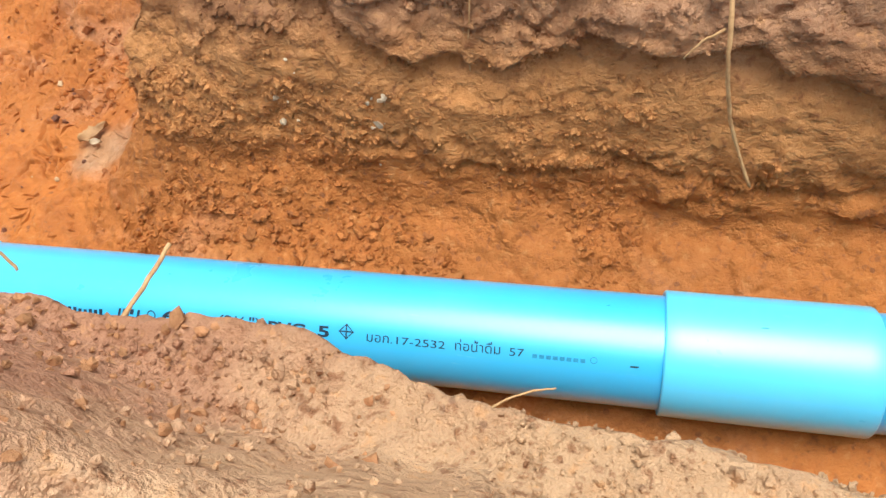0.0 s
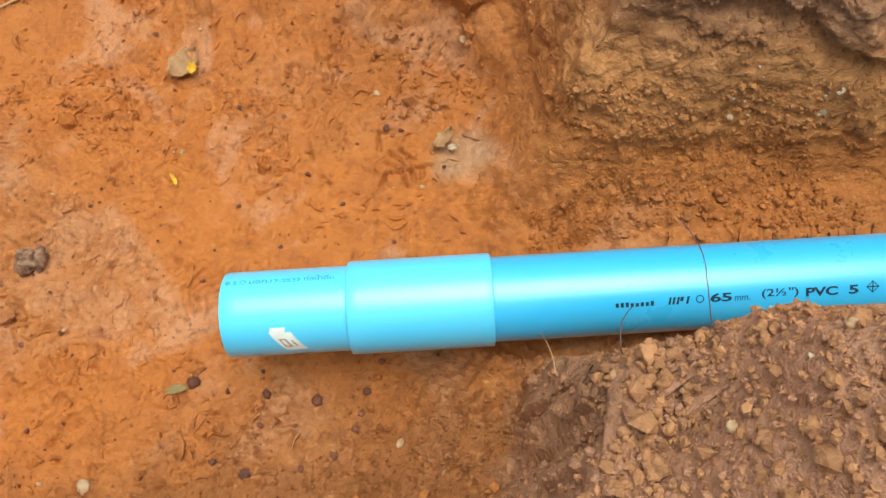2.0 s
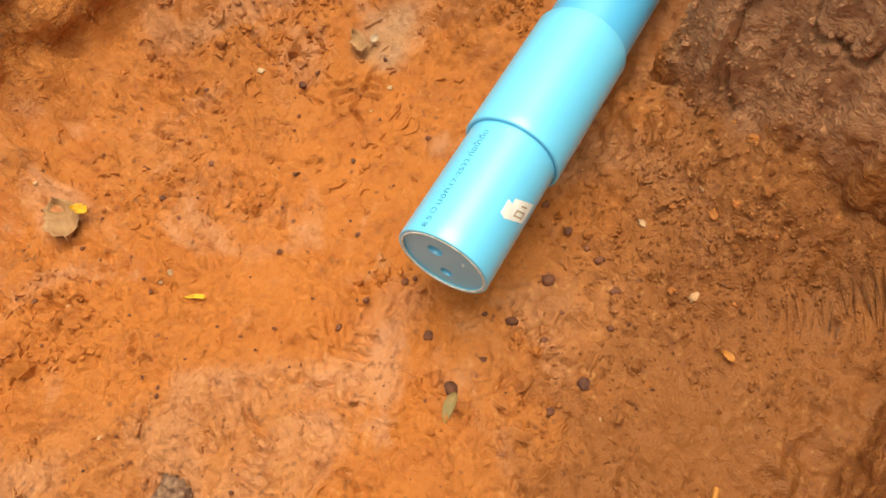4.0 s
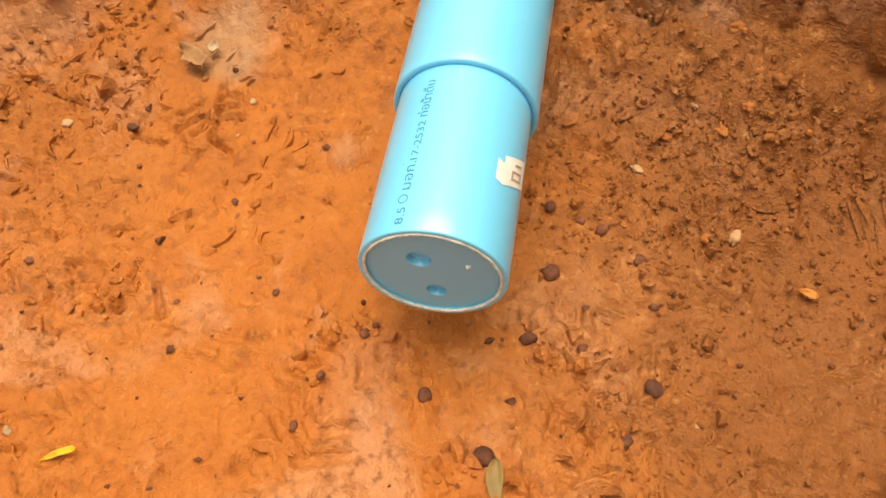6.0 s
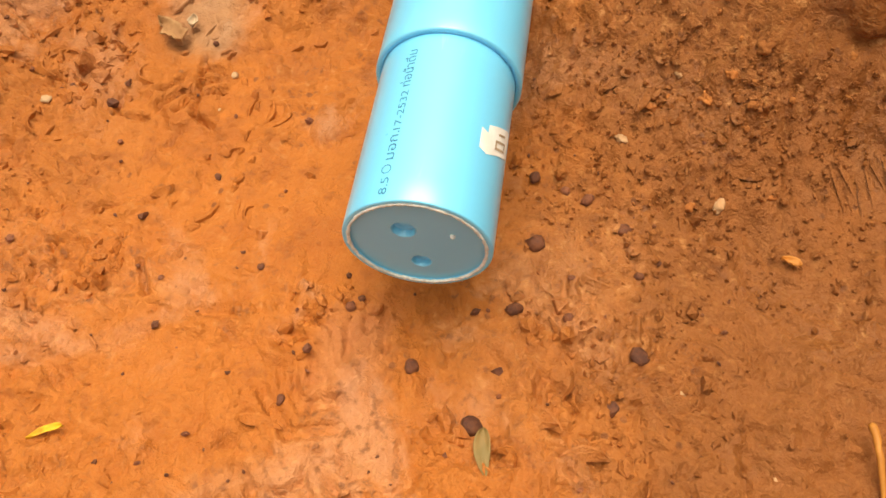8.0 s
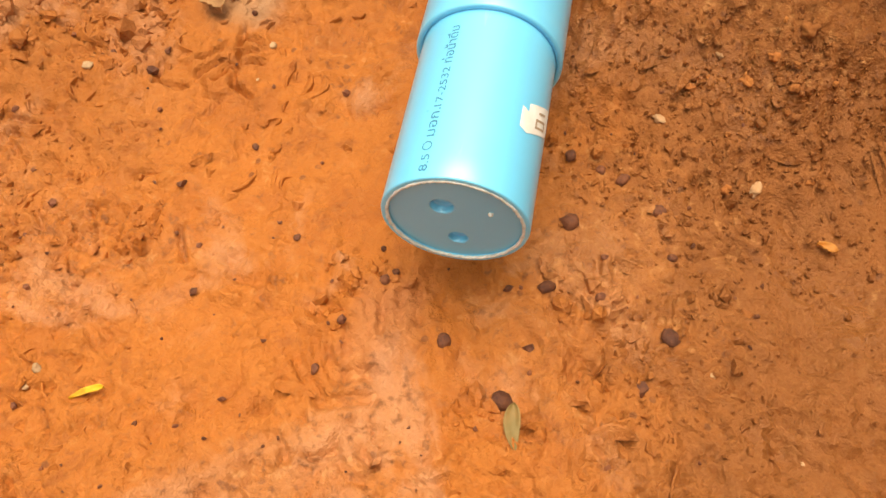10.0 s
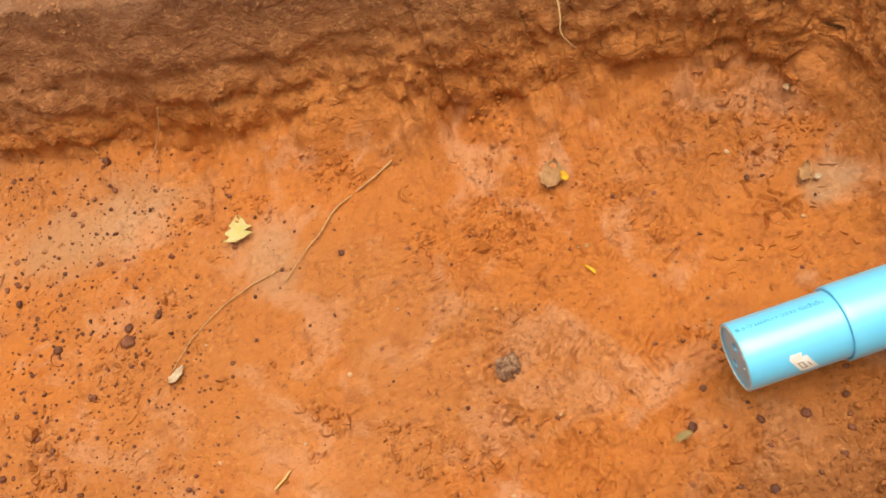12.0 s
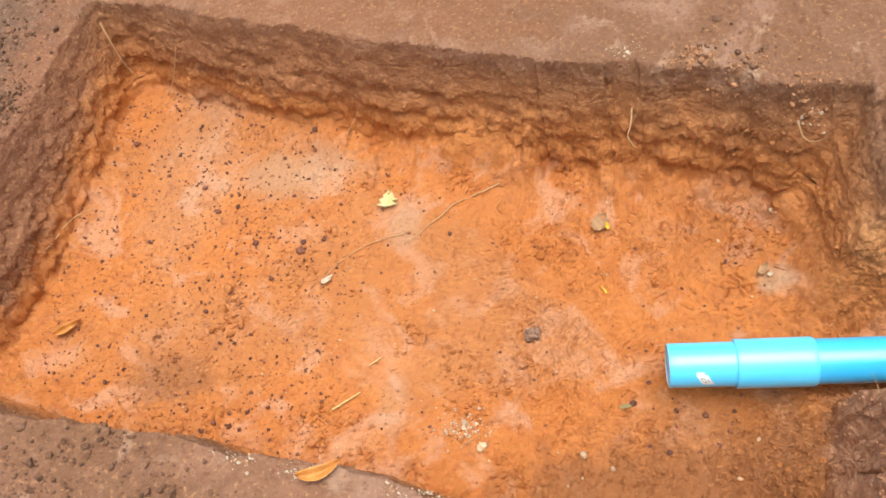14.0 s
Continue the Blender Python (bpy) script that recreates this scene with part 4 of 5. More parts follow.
part("print", wrap(rects([(0.011, 0.005, 0.0125, 0.015, -0.005), (0.0155, 0.005, 0.017, 0.015, -0.005), (0.0125, 0.005, 0.0155, 0.0065, 0), (0.008, 0.0135, 0.011, 0.015, 0), (0.020, 0.006, 0.0215, 0.013, -0.004)]), 0.041, -80, PIPE_R, 0.0005), TAN_INK, sticker, smooth_faces=False)
for xx, aa, ln in ((0.79, 5, 0.004), (0.70, 20, 0.0012), (0.40, 12, 0.0018)):
    part("scratch", wrap(rects([(0, 0, ln, 0.0007, 0.0012)]), xx, aa, FIT_R if xx > 0.74 else PIPE_R, 0.0003), INK_BLUE, pipeline, "", False)


# ---- roots, twigs and straws ----
def root(name, points, r0, r1, mat, label, category="root", seg=7, wobble=0.0004, seed=1, lay=False):
    """A root through points; lay: the points are on the floor and take the soil's height."""
    if lay:
        points = [(x, y, soil_z(x, y) + dz) for x, y, dz in points]
    n = len(points)
    return thing(name, tube(points, [r0 + (r1 - r0) * i / (n - 1) for i in range(n)], seg, wobble, seed), mat, label, category)


root("twig", [(0.474, -0.112, 0.262), (0.479, -0.095, 0.264), (0.484, -0.074, 0.264), (0.490, -0.050, 0.265)], 0.0017, 0.0011, ROOT, "stiff peeled pale twig sticking out of the bank's edge", "twig")
root("root", [(0.506, -0.149, 0.406), (0.511, -0.143, 0.411), (0.515, -0.137, 0.417), (0.519, -0.133, 0.417), (0.524, -0.131, 0.414), (0.529, -0.129, 0.412), (0.534, -0.131, 0.407), (0.540, -0.135, 0.399)], 0.0006, 0.0005, ROOT, "pale kinked root looping out of the bank's edge")
root("root", [(0.640, -0.135, 0.262), (0.655, -0.112, 0.262), (0.668, -0.102, 0.258), (0.680, -0.098, 0.256)], 0.0007, 0.0004, ROOT, "short forked pale root over the trench")
root("rootlet", [(0.345, -0.105, 0.262), (0.344, -0.085, 0.276), (0.341, -0.061, 0.289), (0.336, -0.046, 0.293), (0.329, -0.032, 0.291)], 0.0005, 0.0003, HAIR, "hair-thin dark rootlet curling up from the bank", "root", 5)
root("rootlet", [(0.420, -0.118, 0.330), (0.427, -0.107, 0.326), (0.430, -0.098, 0.318), (0.433, -0.088, 0.308)], 0.0004, 0.0002, HAIR, "hair-thin dark rootlet beside the pipe", "root", 5)
root("rootlet", [(0.425, -0.120, 0.330), (0.436, -0.112, 0.334), (0.443, -0.113, 0.334), (0.449, -0.116, 0.331)], 0.0005, 0.0003, ROOT, "fine forked rootlet lying on the edge of the bank", "root", 5)
for k, (x, y) in enumerate(((0.290, -0.095), (0.250, -0.11))):
    q = random.Random(k)
    a, h = q.uniform(-0.012, 0.012), q.uniform(0.008, 0.018)
    root("rootlet", [(x, y - 0.01, 0.262), (x + a * 0.3, y + 0.006, 0.266), (x + a, y + 0.012, 0.262 + h)], 0.0005, 0.00025, ROOT if k % 2 else HAIR, "fine broken rootlet on the edge of the bank", "root", 5, 0.0004, k)
root("root", [(0.750, 0.172, 0.262), (0.754, 0.140, 0.233), (0.756, 0.128, 0.203), (0.766, 0.124, 0.158), (0.783, 0.108, 0.118)], 0.0019, 0.0010, ROOT, "pale tapering root hanging down the trench wall")
root("root", [(0.752, 0.140, 0.226), (0.740, 0.136, 0.220), (0.730, 0.132, 0.210)], 0.0010, 0.0005, ROOT, "side root branching on the trench wall")
root("root", [(0.600, 0.186, 0.250), (0.598, 0.166, 0.219), (0.593, 0.158, 0.170), (0.600, 0.142, 0.122)], 0.0008, 0.0005, ROOT, "thin pale root hanging down the trench wall")
root("root", [(-0.292, 0.428, 0.003), (-0.345, 0.408, 0.004), (-0.388, 0.390, 0.005), (-0.415, 0.362, 0.005), (-0.440, 0.342, 0.004), (-0.479, 0.305, 0.003)], 0.0016, 0.0009, ROOT, "long brown root lying on the pit floor", lay=True)
root("root", [(-0.484, 0.326, 0.004), (-0.530, 0.316, 0.004), (-0.575, 0.298, 0.004), (-0.620, 0.268, 0.003), (-0.650, 0.236, 0.002)], 0.0011, 0.0006, ROOT, "pale thin root lying on the pit floor", lay=True)
root("straw", [(-0.601, -0.045, 0.004), (-0.576, -0.029, 0.005), (-0.550, -0.012, 0.005)], 0.0021, 0.0017, STRAW, "split yellow straw on the pit floor", "straw", lay=True)
root("straw", [(-0.539, 0.042, 0.003), (-0.515, 0.058, 0.004)], 0.0016, 0.0012, STRAW, "short dry straw on the pit floor", "straw", lay=True)
root("straw", [(0.330, 0.045, 0.003), (0.338, 0.036, 0.010), (0.349, 0.030, 0.020)], 0.0009, 0.0006, STRAW, "bit of pale straw beside the pipe", "straw", lay=True)
root("root", [(-0.030, 0.452, 0.195), (-0.034, 0.424, 0.180), (-0.040, 0.408, 0.168), (-0.030, 0.400, 0.150), (-0.024, 0.404, 0.138)], 0.0015, 0.0008, ROOT, "pale bent root end poking out of the pit wall")
root("root", [(0.245, 0.392, 0.200), (0.250, 0.372, 0.186), (0.262, 0.358, 0.182), (0.276, 0.352, 0.192), (0.282, 0.350, 0.205)], 0.0013, 0.0006, ROOT, "curled pale root end in the pit wall")
root("root", [(0.206, 0.405, 0.150), (0.207, 0.390, 0.120), (0.209, 0.384, 0.080)], 0.0008, 0.0005, ROOT, "thin pale root hanging on the pit wall")
root("root", [(-1.205, 0.830, 0.19), (-1.190, 0.800, 0.150), (-1.183, 0.785, 0.100), (-1.170, 0.775, 0.070)], 0.0017, 0.0008, ROOT, "pale root hanging in the corner of the pit")
root("root", [(-1.100, 0.745, 0.004), (-1.060, 0.752, 0.012), (-1.020, 0.766, 0.020)], 0.0013, 0.0008, ROOT, "pale root fragment at the foot of the wall", lay=True)
root("root", [(-1.300, 0.280, 0.055), (-1.272, 0.320, 0.045), (-1.245, 0.385, 0.042), (-1.205, 0.425, 0.030)], 0.0017, 0.0010, ROOT, "pale root along the foot of the pit wall")
root("root", [(-1.345, 0.120, 0.10), (-1.325, 0.128, 0.050), (-1.315, 0.125, 0.020)], 0.0012, 0.0008, ROOT, "pale root hanging on the pit wall")
root("root", [(-0.730, 0.640, 0.060), (-0.722, 0.622, 0.030), (-0.718, 0.610, 0.012)], 0.0010, 0.0007, ROOT, "short root end at the foot of the wall")
root("root", [(-0.640, 0.585, 0.006), (-0.610, 0.600, 0.014), (-0.590, 0.604, 0.020)], 0.0010, 0.0007, ROOT, "short root end at the foot of the wall", lay=True)
root("root", [(-0.035, -0.238, 0.012), (-0.052, -0.240, 0.010), (-0.075, -0.244, 0.004)], 0.0022, 0.0016, LEAF_ORANGE, "red-brown bark strip on the loose soil", "bark", lay=True)

# ---- leaves and scraps ----
def leaf(x, y, turn, length, width, mat, label, lift=0.004, tilt=0, **kw):
    return thing("leaf", leaf_bm(length, width, **kw), mat, label, "leaf", m=pose(x, y, soil_z(x, y) + lift, tilt, 4, turn))


leaf(-0.096, 0.179, 120, 0.019, 0.0045, LEAF_YELLOW, "small bright yellow leaf curled on the pit floor", 0.004, 15, curl=0.5, seed=2)
leaf(-0.095, 0.325, 60, 0.048, 0.030, LEAF_BROWN, "crumpled grey-brown dead leaf on the pit floor", 0.006, 5, curl=0.3, seed=4, ragged=0.5)
leaf(-0.083, 0.310, 100, 0.018, 0.010, LEAF_YELLOW, "yellow scrap of leaf on a dead leaf", 0.013, 10, curl=0.4, seed=6, ragged=0.4)
leaf(-0.528, 0.411, 80, 0.046, 0.034, LEAF_GREEN, "torn yellow-green leaf flat on the pit floor", 0.004, 0, curl=0.12, seed=9, ragged=0.9, point=0.7)
leaf(-0.643, 0.227, 40, 0.030, 0.012, LIME, "pale whitish leaf scrap on the pit floor", 0.004, 8, curl=0.4, seed=11, ragged=0.6)
leaf(-1.195, 0.140, 35, 0.062, 0.017, LEAF_ORANGE, "dry orange-brown leaf curled by the pit wall", 0.008, 20, curl=0.6, seed=13)
leaf(-0.513, -0.226, 22, 0.072, 0.020, LEAF_ORANGE, "long dry orange leaf on the rim of the pit", 0.008, 15, curl=0.5, seed=15, bend=0.5)
leaf(-0.074, -0.047, 190, 0.026, 0.009, LEAF_OLIVE, "small olive-brown leaf pressed into the mud", 0.003, 0, curl=0.15, seed=17)
leaf(0.190, 0.205, 50, 0.032, 0.014, LEAF_BROWN, "dry torn brown leaf pressed into the mud", 0.005, 5, curl=0.4, seed=19, ragged=0.7)
leaf(0.199, 0.192, 10, 0.012, 0.007, LIME, "pale scrap of leaf beside a boot print", 0.006, 5, curl=0.5, seed=21, ragged=0.5)
leaf(0.066, -0.212, 70, 0.012, 0.006, LEAF_ORANGE, "ochre leaf scrap on the loose soil", 0.004, 5, curl=0.4, seed=23, ragged=0.5)

OCHRE_CLAY = grainy("ochre_clay", (0.38, 0.20, 0.065), (0.30, 0.14, 0.05), 150, 0.9, 0.6)
# ---- stones and clods that can be told apart ----
PEBBLES = [mesh_of("pebble", lump(40 + k, 2, 0.30), NODULE) for k in range(6)]
PALES = [mesh_of("pebble", lump(60 + k, 3, 0.5), PALE) for k in range(4)]
CLODS = [mesh_of("clod", lump(80 + k, 3, 0.62, 0.8), CLOD) for k in range(8)]
CLODS_ORANGE = [mesh_of("clod", lump(95 + k, 3, 0.75, 0.8), CLOD_ORANGE) for k in range(6)]


def stone(name, meshes, x, y, size, label, category, group="", seed=0, sink=0.25, z=None):
    q = random.Random(seed * 7919 + 13)
    ob = new(name, meshes[q.randrange(len(meshes))])
    zz = soil_z(x, y) if z is None else z
    ob.matrix_world = pose(x, y, zz + size * (0.38 - sink), q.uniform(-25, 25), q.uniform(-25, 25), q.uniform(0, 360)) @ Matrix.Diagonal((size, size * q.uniform(0.8, 1.1), size * q.uniform(0.8, 1.0), 1))
    return tagged(ob, label, category, group)


DARK, PALE_LABEL = "dark rounded iron pebble on the pit floor", "pale tan pebble on the damp soil"
for k, (x, y, size) in enumerate(((-0.059, -0.040, 0.0125), (0.059, -0.063, 0.0115), (0.019, 0.096, 0.005), (-0.059, 0.064, 0.007), (0.001, 0.038, 0.007), (0.008, 0.033, 0.005), (-0.005, -0.127, 0.012), (-0.916, 0.412, 0.014), (-0.710, 0.301, 0.020),
                                  (-0.394, 0.319, 0.012), (0.012, -0.055, 0.010), (0.008, -0.085, 0.007), (0.095, -0.092, 0.009), (0.10, -0.078, 0.007), (0.106, -0.058, 0.008), (0.075, -0.115, 0.009), (0.12, -0.03, 0.008), (-0.03, -0.003, 0.009))):
    stone("pebble", PEBBLES, x, y, size, DARK, "pebble", "dark pebbles on the pit floor", k, 0.33)
q = random.Random(77)
placed = 0
while placed < 230:
    x = q.uniform(-1.25, 0.16)
    y = q.uniform(-0.15, 0.75)
    if q.random() > (1.0 if x < -0.6 else 0.25 if x < -0.3 else 0.07):
        continue
    if y > 0.56 - 0.30 * (x + 0.4) or (abs(y) < 0.05 and x > -0.02) or soil_z(x, y) > 0.03:
        continue
    placed += 1
    stone("pebble", PEBBLES, x, y, min(0.014, 0.0038 + q.expovariate(1 / 0.0024)), DARK, "pebble", "dark pebbles on the pit floor", 100 + placed, 0.3)
for k, (x, y, size) in enumerate(((0.136, -0.109, 0.008), (0.099, -0.171, 0.009), (0.218, 0.316, 0.012), (-0.321, -0.115, 0.019), (-0.147, -0.132, 0.014), (-0.10, -0.155, 0.010), (-0.27, -0.05, 0.006), (0.15, 0.03, 0.006), (-0.42, 0.15, 0.006), (0.165, 0.155, 0.005), (0.12, 0.27, 0.007), (-0.19, 0.02, 0.005), (0.175, -0.14, 0.005))):
    stone("pebble", PALES, x, y, size, PALE_LABEL, "pebble", "pale pebbles on the pit floor", 400 + k)
placed = 0
while placed < 34:
    x, y = q.uniform(-1.1, 0.2), q.uniform(-0.2, 0.45)
    if (abs(y) < 0.05 and x > -0.02) or soil_z(x, y) > 0.03:
        continue
    placed += 1
    stone("pebble", PALES, x, y, q.uniform(0.0025, 0.0055), PALE_LABEL, "pebble", "pale pebbles on the pit floor", 430 + placed)
thing("clod", lump(7, 4, 0.5, 0.8), ROCK, "rough pale-flecked brown lump of soil on the pit floor", "clod", m=pose(-0.230, 0.093, soil_z(-0.23, 0.093) + 0.007, 10, 0, 40) @ Matrix.Scale(0.028, 4))
thing("stone", lump(23, 3, 0.4, 0.5), CLOD, "flat pale tan stone lying on the dark ground", "stone", m=pose(-1.551, 0.684, soil_z(-1.551, 0.684) + 0.006, 0, 4, 30) @ Matrix.Diagonal((0.070, 0.052, 0.04, 1)))
# clods of the dug spoil on the bank
placed = 0
while placed < 290:
    x, y = q.uniform(0.215, 0.47), q.uniform(-0.36, -0.098)
    edge = 0.255 + (y + 0.09) * 0.37
    if x < edge + 0.004 or q.random() > math.exp(-max(0, x - edge - 0.04) / 0.06) or soil_z(x, y) < 0.23:
        continue
    placed += 1
    stone("clod", CLODS, x, y, min(0.014, 0.0040 + q.expovariate(1 / 0.0026)), "dry crumbly brown clod lying on the bank", "clod", "clods on the bank", 600 + placed, 0.15)
for k, (x, y, size) in enumerate(((0.285, -0.121, 0.008), (0.375, -0.130, 0.007), (0.33, -0.165, 0.008), (0.43, -0.135, 0.006))):
    stone("pebble", PALES, x, y, size, "pale tan pebble lying on the bank", "pebble", "pale pebbles on the bank", 820 + k)
stone("clod", [mesh_of("clod", lump(91, 3, 0.5, 0.8), OCHRE_CLAY)], 0.486, -0.152, 0.009, "ochre lump of dry clay set in the bank", "clod", "", 850, 0.36)
for k in range(34):
    x, y = q.gauss(0.46, 0.05), q.uniform(0.05, 0.10)
    stone("clod", CLODS_ORANGE, x, y, q.uniform(0.004, 0.010), "crumbled orange clod at the foot of the trench wall", "clod", "clods in the trench", 900 + k, 0.15)


placed = 0
while placed < 30:
    x, y = q.gauss(0.185, 0.06), q.gauss(-0.17, 0.06)
    if soil_z(x, y) > 0.07 or (y > -0.06 and x > 0):
        continue
    placed += 1
    stone("clod", CLODS_ORANGE, x, y, min(0.011, 0.003 + q.expovariate(1 / 0.0018)), "crumbled orange clod below the bank", "clod", "clods below the bank", 1000 + placed, 0.2)


# ---- crumbs too many to count ----
def crumbs(name, places, mat, label, low=0.0, seed=0):
    """Many small crumbs joined into one mesh: (x, y, z or None, size)."""
    qq = random.Random(seed)
    shapes = []
    for k in range(5):
        b = lump(120 + k + seed, 1, 0.8, 0.75)
        b.verts.ensure_lookup_table()
        shapes.append(([v.co.copy() for v in b.verts], [[v.index for v in f.verts] for f in b.faces]))
        b.free()
    verts, faces = [], []
    for x, y, z, size in places:
        co, fa = shapes[qq.randrange(5)]
        m = pose(x, y, (soil_z(x, y) if z is None else z) + size * 0.2, qq.uniform(0, 360), qq.uniform(0, 360), qq.uniform(0, 360))
        n = len(verts)
        verts += [tuple(m @ (c * size)) for c in co]
        faces += [tuple(i + n for i in f) for f in fa]
    me = bpy.data.meshes.new(name)
    me.from_pydata(verts, [], faces)
    me.materials.append(mat)
    me.polygons.foreach_set("use_smooth", [False] * len(me.polygons))
    return tagged(new(name, me), label, "soil crumbs", kind="stuff")


q = random.Random(5)
spots = []
while len(spots) < 7600:
    x, y = q.uniform(0.20, 0.62), q.uniform(-0.42, -0.095)
    edge = 0.255 + (y + 0.09) * 0.37
    if x > edge and q.random() < math.exp(-max(0, x - edge - 0.05) / 0.11) and soil_z(x, y) > 0.22:
        spots.append((x, y, None, 0.0018 + q.expovariate(1 / 0.0017)))
crumbs("bank_crumbs", spots[:2000], SOIL, "small brown crumbs trodden into the bank", seed=9)
crumbs("bank_crumbs", spots[2000:], CLOD, "dry brown crumbs of dug soil strewn over the bank", seed=1)
spots = []
while len(spots) < 4500:
    x, y = q.uniform(0.36, 0.86), q.uniform(-0.33, -0.10)
    if soil_z(x, y) > 0.24 and float(vnoise(x * 16, y * 16, seed=35)) > q.uniform(-0.8, 0.6):
        spots.append((x, y, None, 0.0010 + q.expovariate(1 / 0.0011)))
crumbs("heap_crumbs", spots, SOIL, "fine dry crumbs strewn over the heap of spoil", seed=11)
# crumbs caught on the walls: taken from the sheet itself
wall_i = np.flatnonzero((WALL.ravel() > 0.5) & (fbm(PX, PY, PZ, 9, 3, 201).ravel() > 0.05) & (np.abs(PX.ravel()) < 1.5))
pick = np.random.RandomState(3).choice(wall_i, 8000, replace=False)
orange_spots, brown_spots = [], []
for i in pick:
    x, y, z = (float(c) for c in VERTS[i])
    (orange_spots if z < 0.14 else brown_spots).append((x, y, z - 0.001, 0.0015 + q.expovariate(1 / 0.0018)))
slope = np.flatnonzero((PX.ravel() > 0.27) & (PX.ravel() < 0.72) & (PY.ravel() > 0.05) & (PY.ravel() < 0.175) & (PZ.ravel() < 0.155))
for i in np.random.RandomState(4).choice(slope, 6500, replace=False):
    x, y, z = (float(c) for c in VERTS[i])
    if vnoise(x * 14, y * 14, seed=9) > -0.25:
        orange_spots.append((x, y, z - 0.0005, 0.0012 + q.expovariate(1 / 0.0016)))
crumbs("wall_crumbs", orange_spots, SOIL, "orange crumbs caught on the lower walls of the cut", seed=2)
crumbs("wall_crumbs", brown_spots, SOIL, "brown crumbs caught on the upper walls of the cut", seed=3)
foot_i = np.flatnonzero((D.ravel() < -0.065) & (D.ravel() > -0.19) & (PZ.ravel() < 0.05) & (PX.ravel() < 0.3) & (fbm(PX, PY, None, 8, 3, 211).ravel() > -0.1))
spots = []
for i in np.random.RandomState(6).choice(foot_i, 2200, replace=False):
    x, y, z = (float(c) for c in VERTS[i])
    spots.append((x, y, z, 0.0012 + q.expovariate(1 / 0.0014)))
for k in range(4200):
    x, y = q.gauss(0.18, 0.08), q.gauss(-0.19, 0.07)
    if soil_z(x, y) < 0.06 and y < -0.05:
        spots.append((x, y, None, 0.0010 + q.expovariate(1 / 0.0011)))
crumbs("floor_crumbs", spots, SOIL, "loose orange crumbs along the foot of the walls", seed=4)
spots = []
for cx, cy, sp, n in ((0.078, 0.507, 0.022, 120), (0.254, 0.415, 0.03, 120), (-0.65, 0.665, 0.02, 40), (0.16, 0.47, 0.03, 60)):
    for k in range(n):
        x, y = q.gauss(cx, sp), q.gauss(cy, sp * 0.6)
        if soil_z(x, y) > 0.2:
            spots.append((x, y, None, 0.002 + q.expovariate(1 / 0.0028)))
for k in range(2200):
    x, y = q.uniform(-1.6, 0.5), q.uniform(-0.6, 1.2)
    if soil_z(x, y) > 0.225:
        spots.append((x, y, None, 0.0014 + q.expovariate(1 / 0.0015)))
damp_spots = []
for cx, cy, sp, n in ((-1.37, 0.577, 0.05, 420), (-1.45, 0.42, 0.08, 620), (-1.48, 0.75, 0.09, 520), (-1.41, 0.30, 0.05, 320), (-1.58, 0.60, 0.08, 420), (-1.40, 0.95, 0.08, 160), (-0.97, -0.24, 0.07, 260), (-0.85, -0.15, 0.03, 90), (-0.75, -0.27, 0.05, 90), (0.16, 0.53, 0.05, 60)):
    for k in range(n):
        x, y = q.gauss(cx, sp), q.gauss(cy, sp * 0.8)
        if soil_z(x, y) > 0.2 and x > -1.66:
            damp_spots.append((x, y, None, min(0.02, 0.002 + q.expovariate(1 / 0.0042))))
crumbs("damp_crumbs", damp_spots, DAMP, "damp dark brown crumbs and clods strewn round the pit", seed=12)
crumbs("ground_crumbs", spots, CLOD, "scattered dry brown crumbs on the trodden ground", seed=5)
spots = []
for cx, cy, sp, n in ((-0.355, -0.082, 0.020, 260), (-0.646, -0.192, 0.016, 110), (-0.552, -0.215, 0.016, 60), (-0.381, -0.245, 0.02, 110), (-0.034, 0.542, 0.018, 60), (0.27, 0.39, 0.012, 30), (0.452, 0.148, 0.006, 10), (0.52, 0.14, 0.008, 12), (0.40, -0.145, 0.02, 26), (0.47, -0.15, 0.02, 16)):
    for k in range(n):
        x, y = q.gauss(cx, sp), q.gauss(cy, sp * 0.7)
        spots.append((x, y, None, 0.0012 + q.expovariate(1 / 0.0016)))
crumbs("lime_crumbs", spots, LIME, "patches of whitish lime crumbs on the soil", seed=6)

spots = []
while len(spots) < 3600:
    x, y = q.uniform(-1.28, 0.2), q.uniform(-0.18, 0.75)
    if q.random() < (1.0 if x < -0.6 else 0.14) and soil_z(x, y) < 0.03:
        spots.append((x, y, None, 0.0016 + q.expovariate(1 / 0.0015)))
crumbs("iron_grit", spots, NODULE, "dark iron grit sprinkled over the pit floor", seed=7)


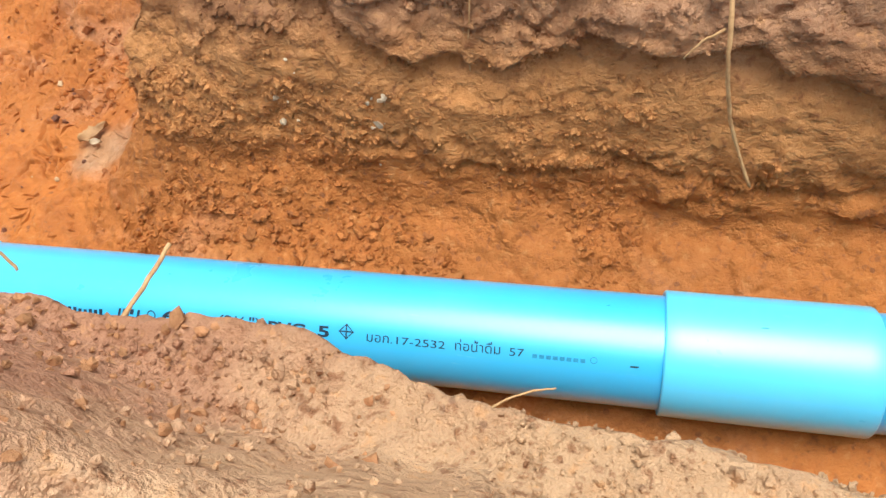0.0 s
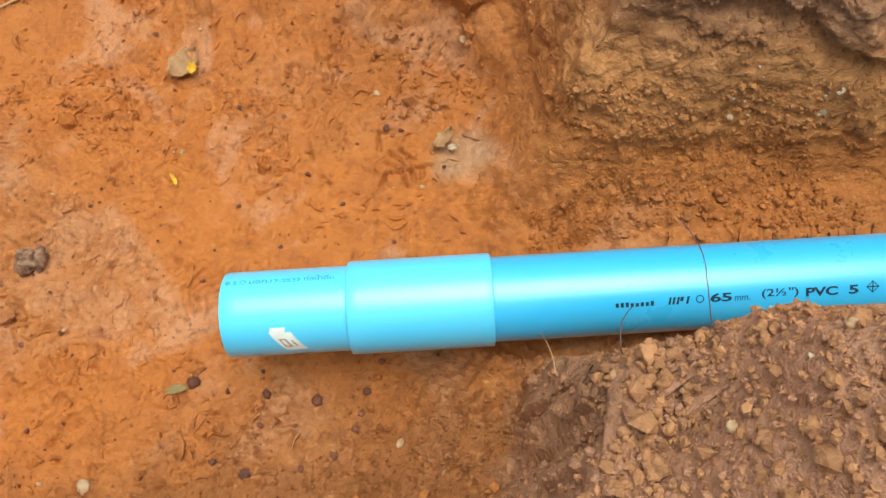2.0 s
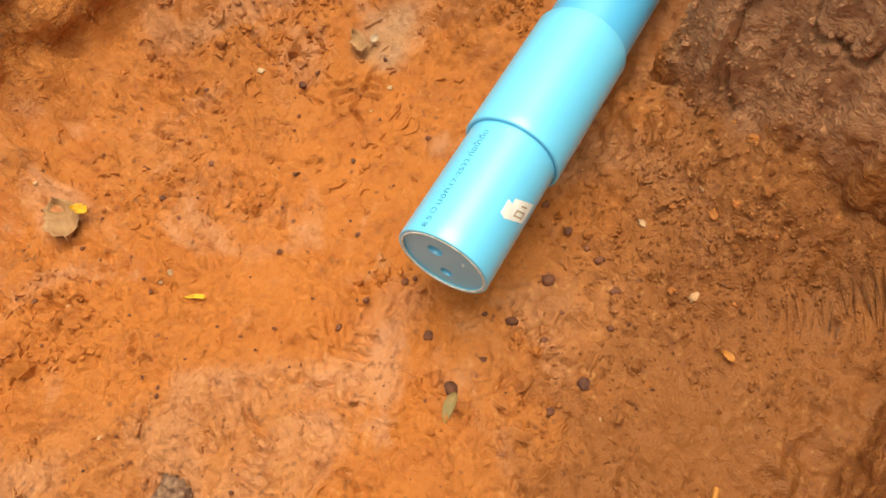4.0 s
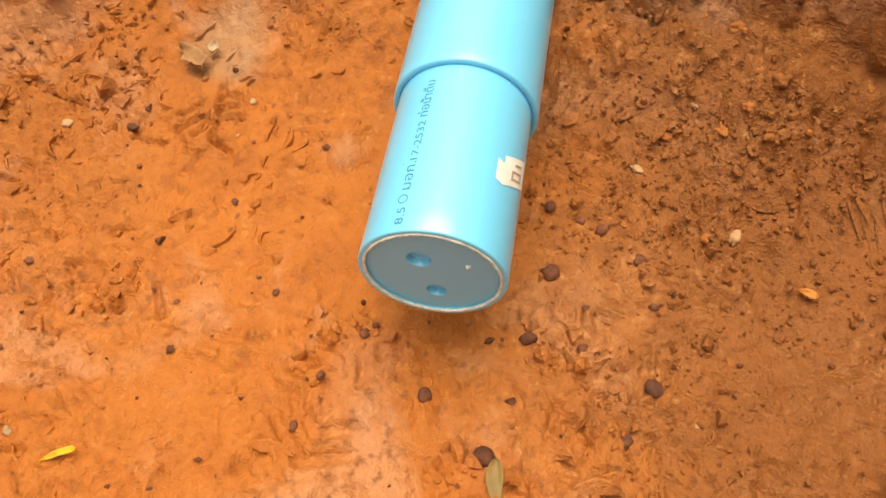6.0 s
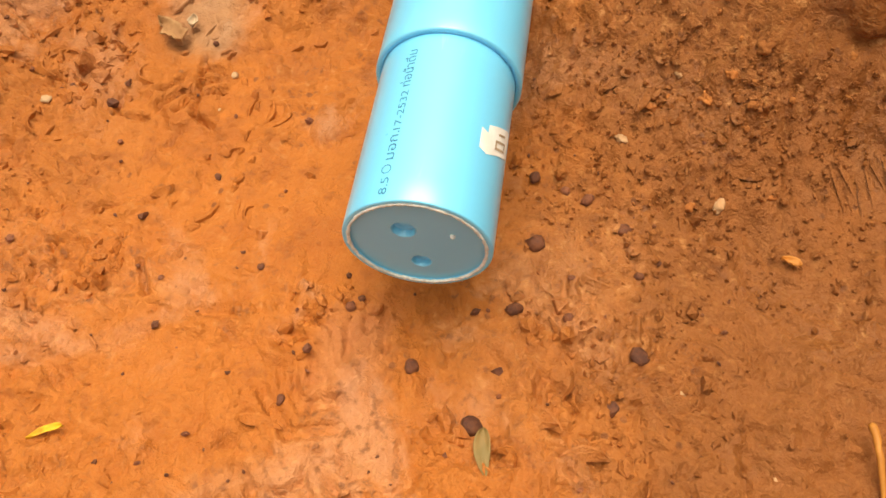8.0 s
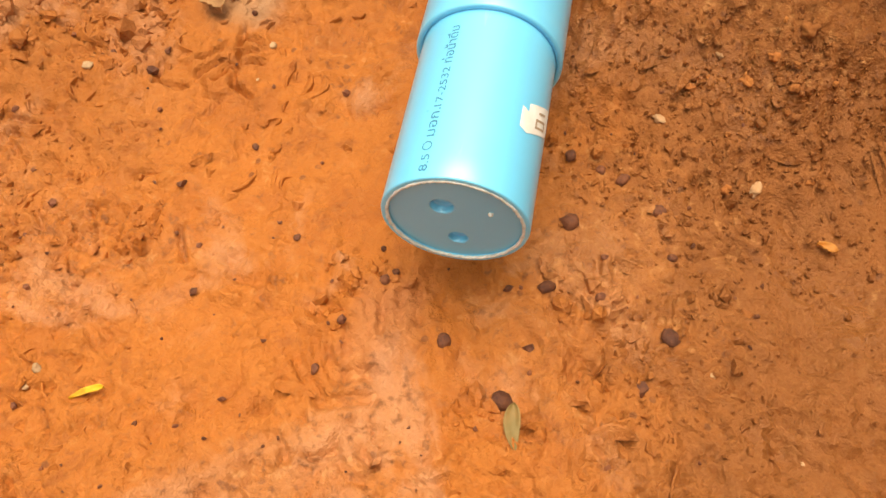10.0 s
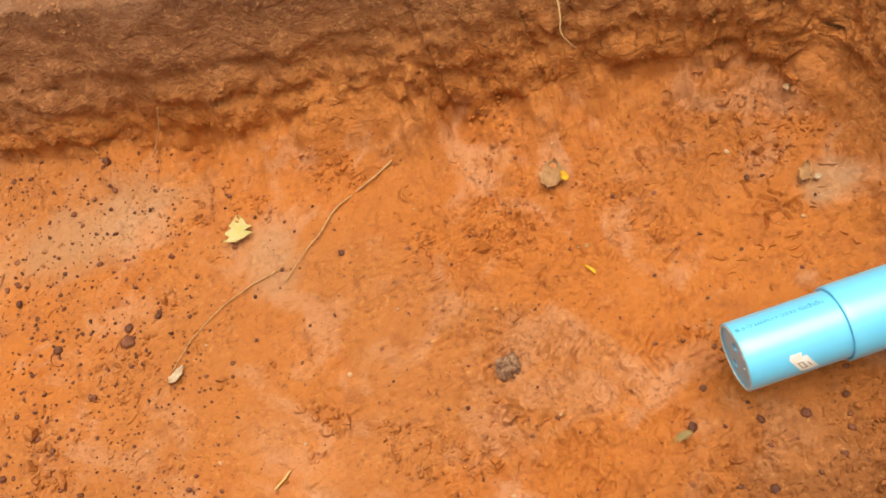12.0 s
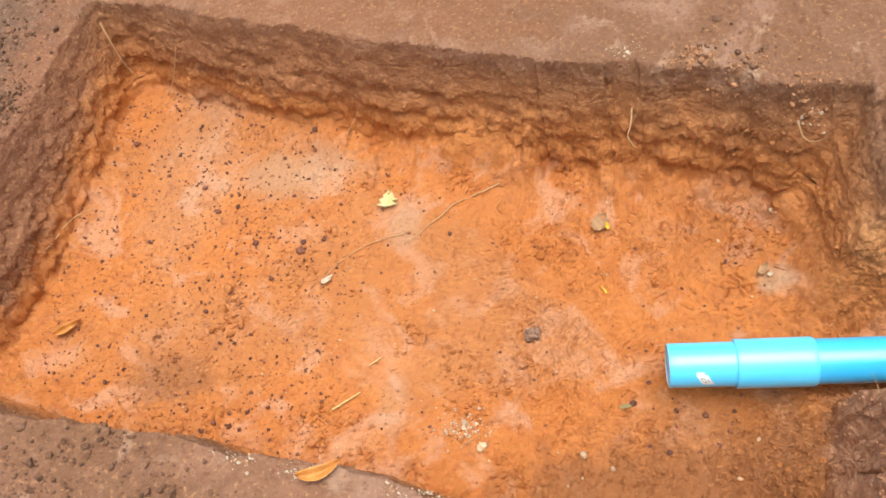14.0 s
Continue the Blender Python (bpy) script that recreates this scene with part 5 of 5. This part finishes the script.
# ---- curled flakes and ridges of drying mud on the floor ----
def mud_flakes(count, seed):
    qq = random.Random(seed)
    verts, faces = [], []
    made = 0
    while made < count:
        x, y = qq.uniform(-1.0, 0.30), qq.uniform(-0.30, 0.50)
        z = soil_z(x, y)
        near_zone = sum(k * math.exp(-((x - zx) ** 2 + (y - zy) ** 2) / rr ** 2) for zx, zy, rr, k in ((-0.08, -0.10, 0.09, 0.7), (-0.19, -0.06, 0.10, 0.6), (-0.07, 0.28, 0.14, 0.8), (0.09, 0.30, 0.08, 0.5), (0.0, 0.24, 0.07, 0.6), (-0.30, 0.02, 0.12, 0.5), (-0.20, 0.27, 0.09, 0.6), (-0.35, 0.42, 0.16, 0.6), (-0.16, 0.10, 0.08, 0.5), (-0.15, 0.20, 0.08, 0.5), (-0.45, 0.05, 0.15, 0.35), (-0.15, -0.02, 0.07, 0.5), (0.15, 0.25, 0.08, 0.5)))
        if z > 0.045 or near_zone + 0.9 * float(fbm(np.array([x]), np.array([y]), None, 7, 3, 41)[0]) < qq.uniform(0.08, 0.75):
            continue
        made += 1
        turn, size = qq.gauss(0.6, 0.9) + 2.5 * float(vnoise(x * 5, y * 5, seed=77)), min(0.014, 0.0025 + qq.expovariate(1 / 0.0036))
        bend, rise, wide = qq.gauss(0, 0.45), qq.uniform(0.0010, 0.0028), qq.uniform(0.0022, 0.0060)
        n = len(verts)
        steps = 6
        c, s = math.cos(turn), math.sin(turn)
        for i in range(steps + 1):
            t = i / steps * 2 - 1
            u, v = t * size, bend * size * t * t + 0.0005 * qq.uniform(-1, 1)
            taper = 1 - abs(t) ** 2
            for dv, dz in ((wide * (0.4 + taper), -0.0012), (wide * 0.25, rise * (0.25 + taper) - 0.0002), (0.0, rise * (0.2 + taper) - 0.0004), (-0.0004, -0.0012)):
                verts.append((x + c * u - s * (v + dv), y + s * u + c * (v + dv), z + dz))
        for i in range(steps):
            for k in range(3):
                a = n + i * 4 + k
                faces.append((a, a + 4, a + 5, a + 1))
    me = bpy.data.meshes.new("mud_flakes")
    me.from_pydata(verts, [], faces)
    me.materials.append(SOIL)
    return tagged(new("mud_flakes", me), "curled flakes and smeared ridges of drying mud", "mud flakes", kind="stuff")


mud_flakes(700, 8)
spots = []
while len(spots) < 3200:
    x, y = q.uniform(-1.0, 0.28), q.uniform(-0.28, 0.5)
    if soil_z(x, y) < 0.04 and float(vnoise(x * 11, y * 11, seed=33)) + 0.6 * float(vnoise(x * 31, y * 31, seed=34)) > 0.45:
        spots.append((x, y, soil_z(x, y) - 0.0016, 0.0030 + q.expovariate(1 / 0.0026)))
crumbs("mud_lumps", spots, SOIL, "clumps of damp orange mud pressed into the floor", seed=8)
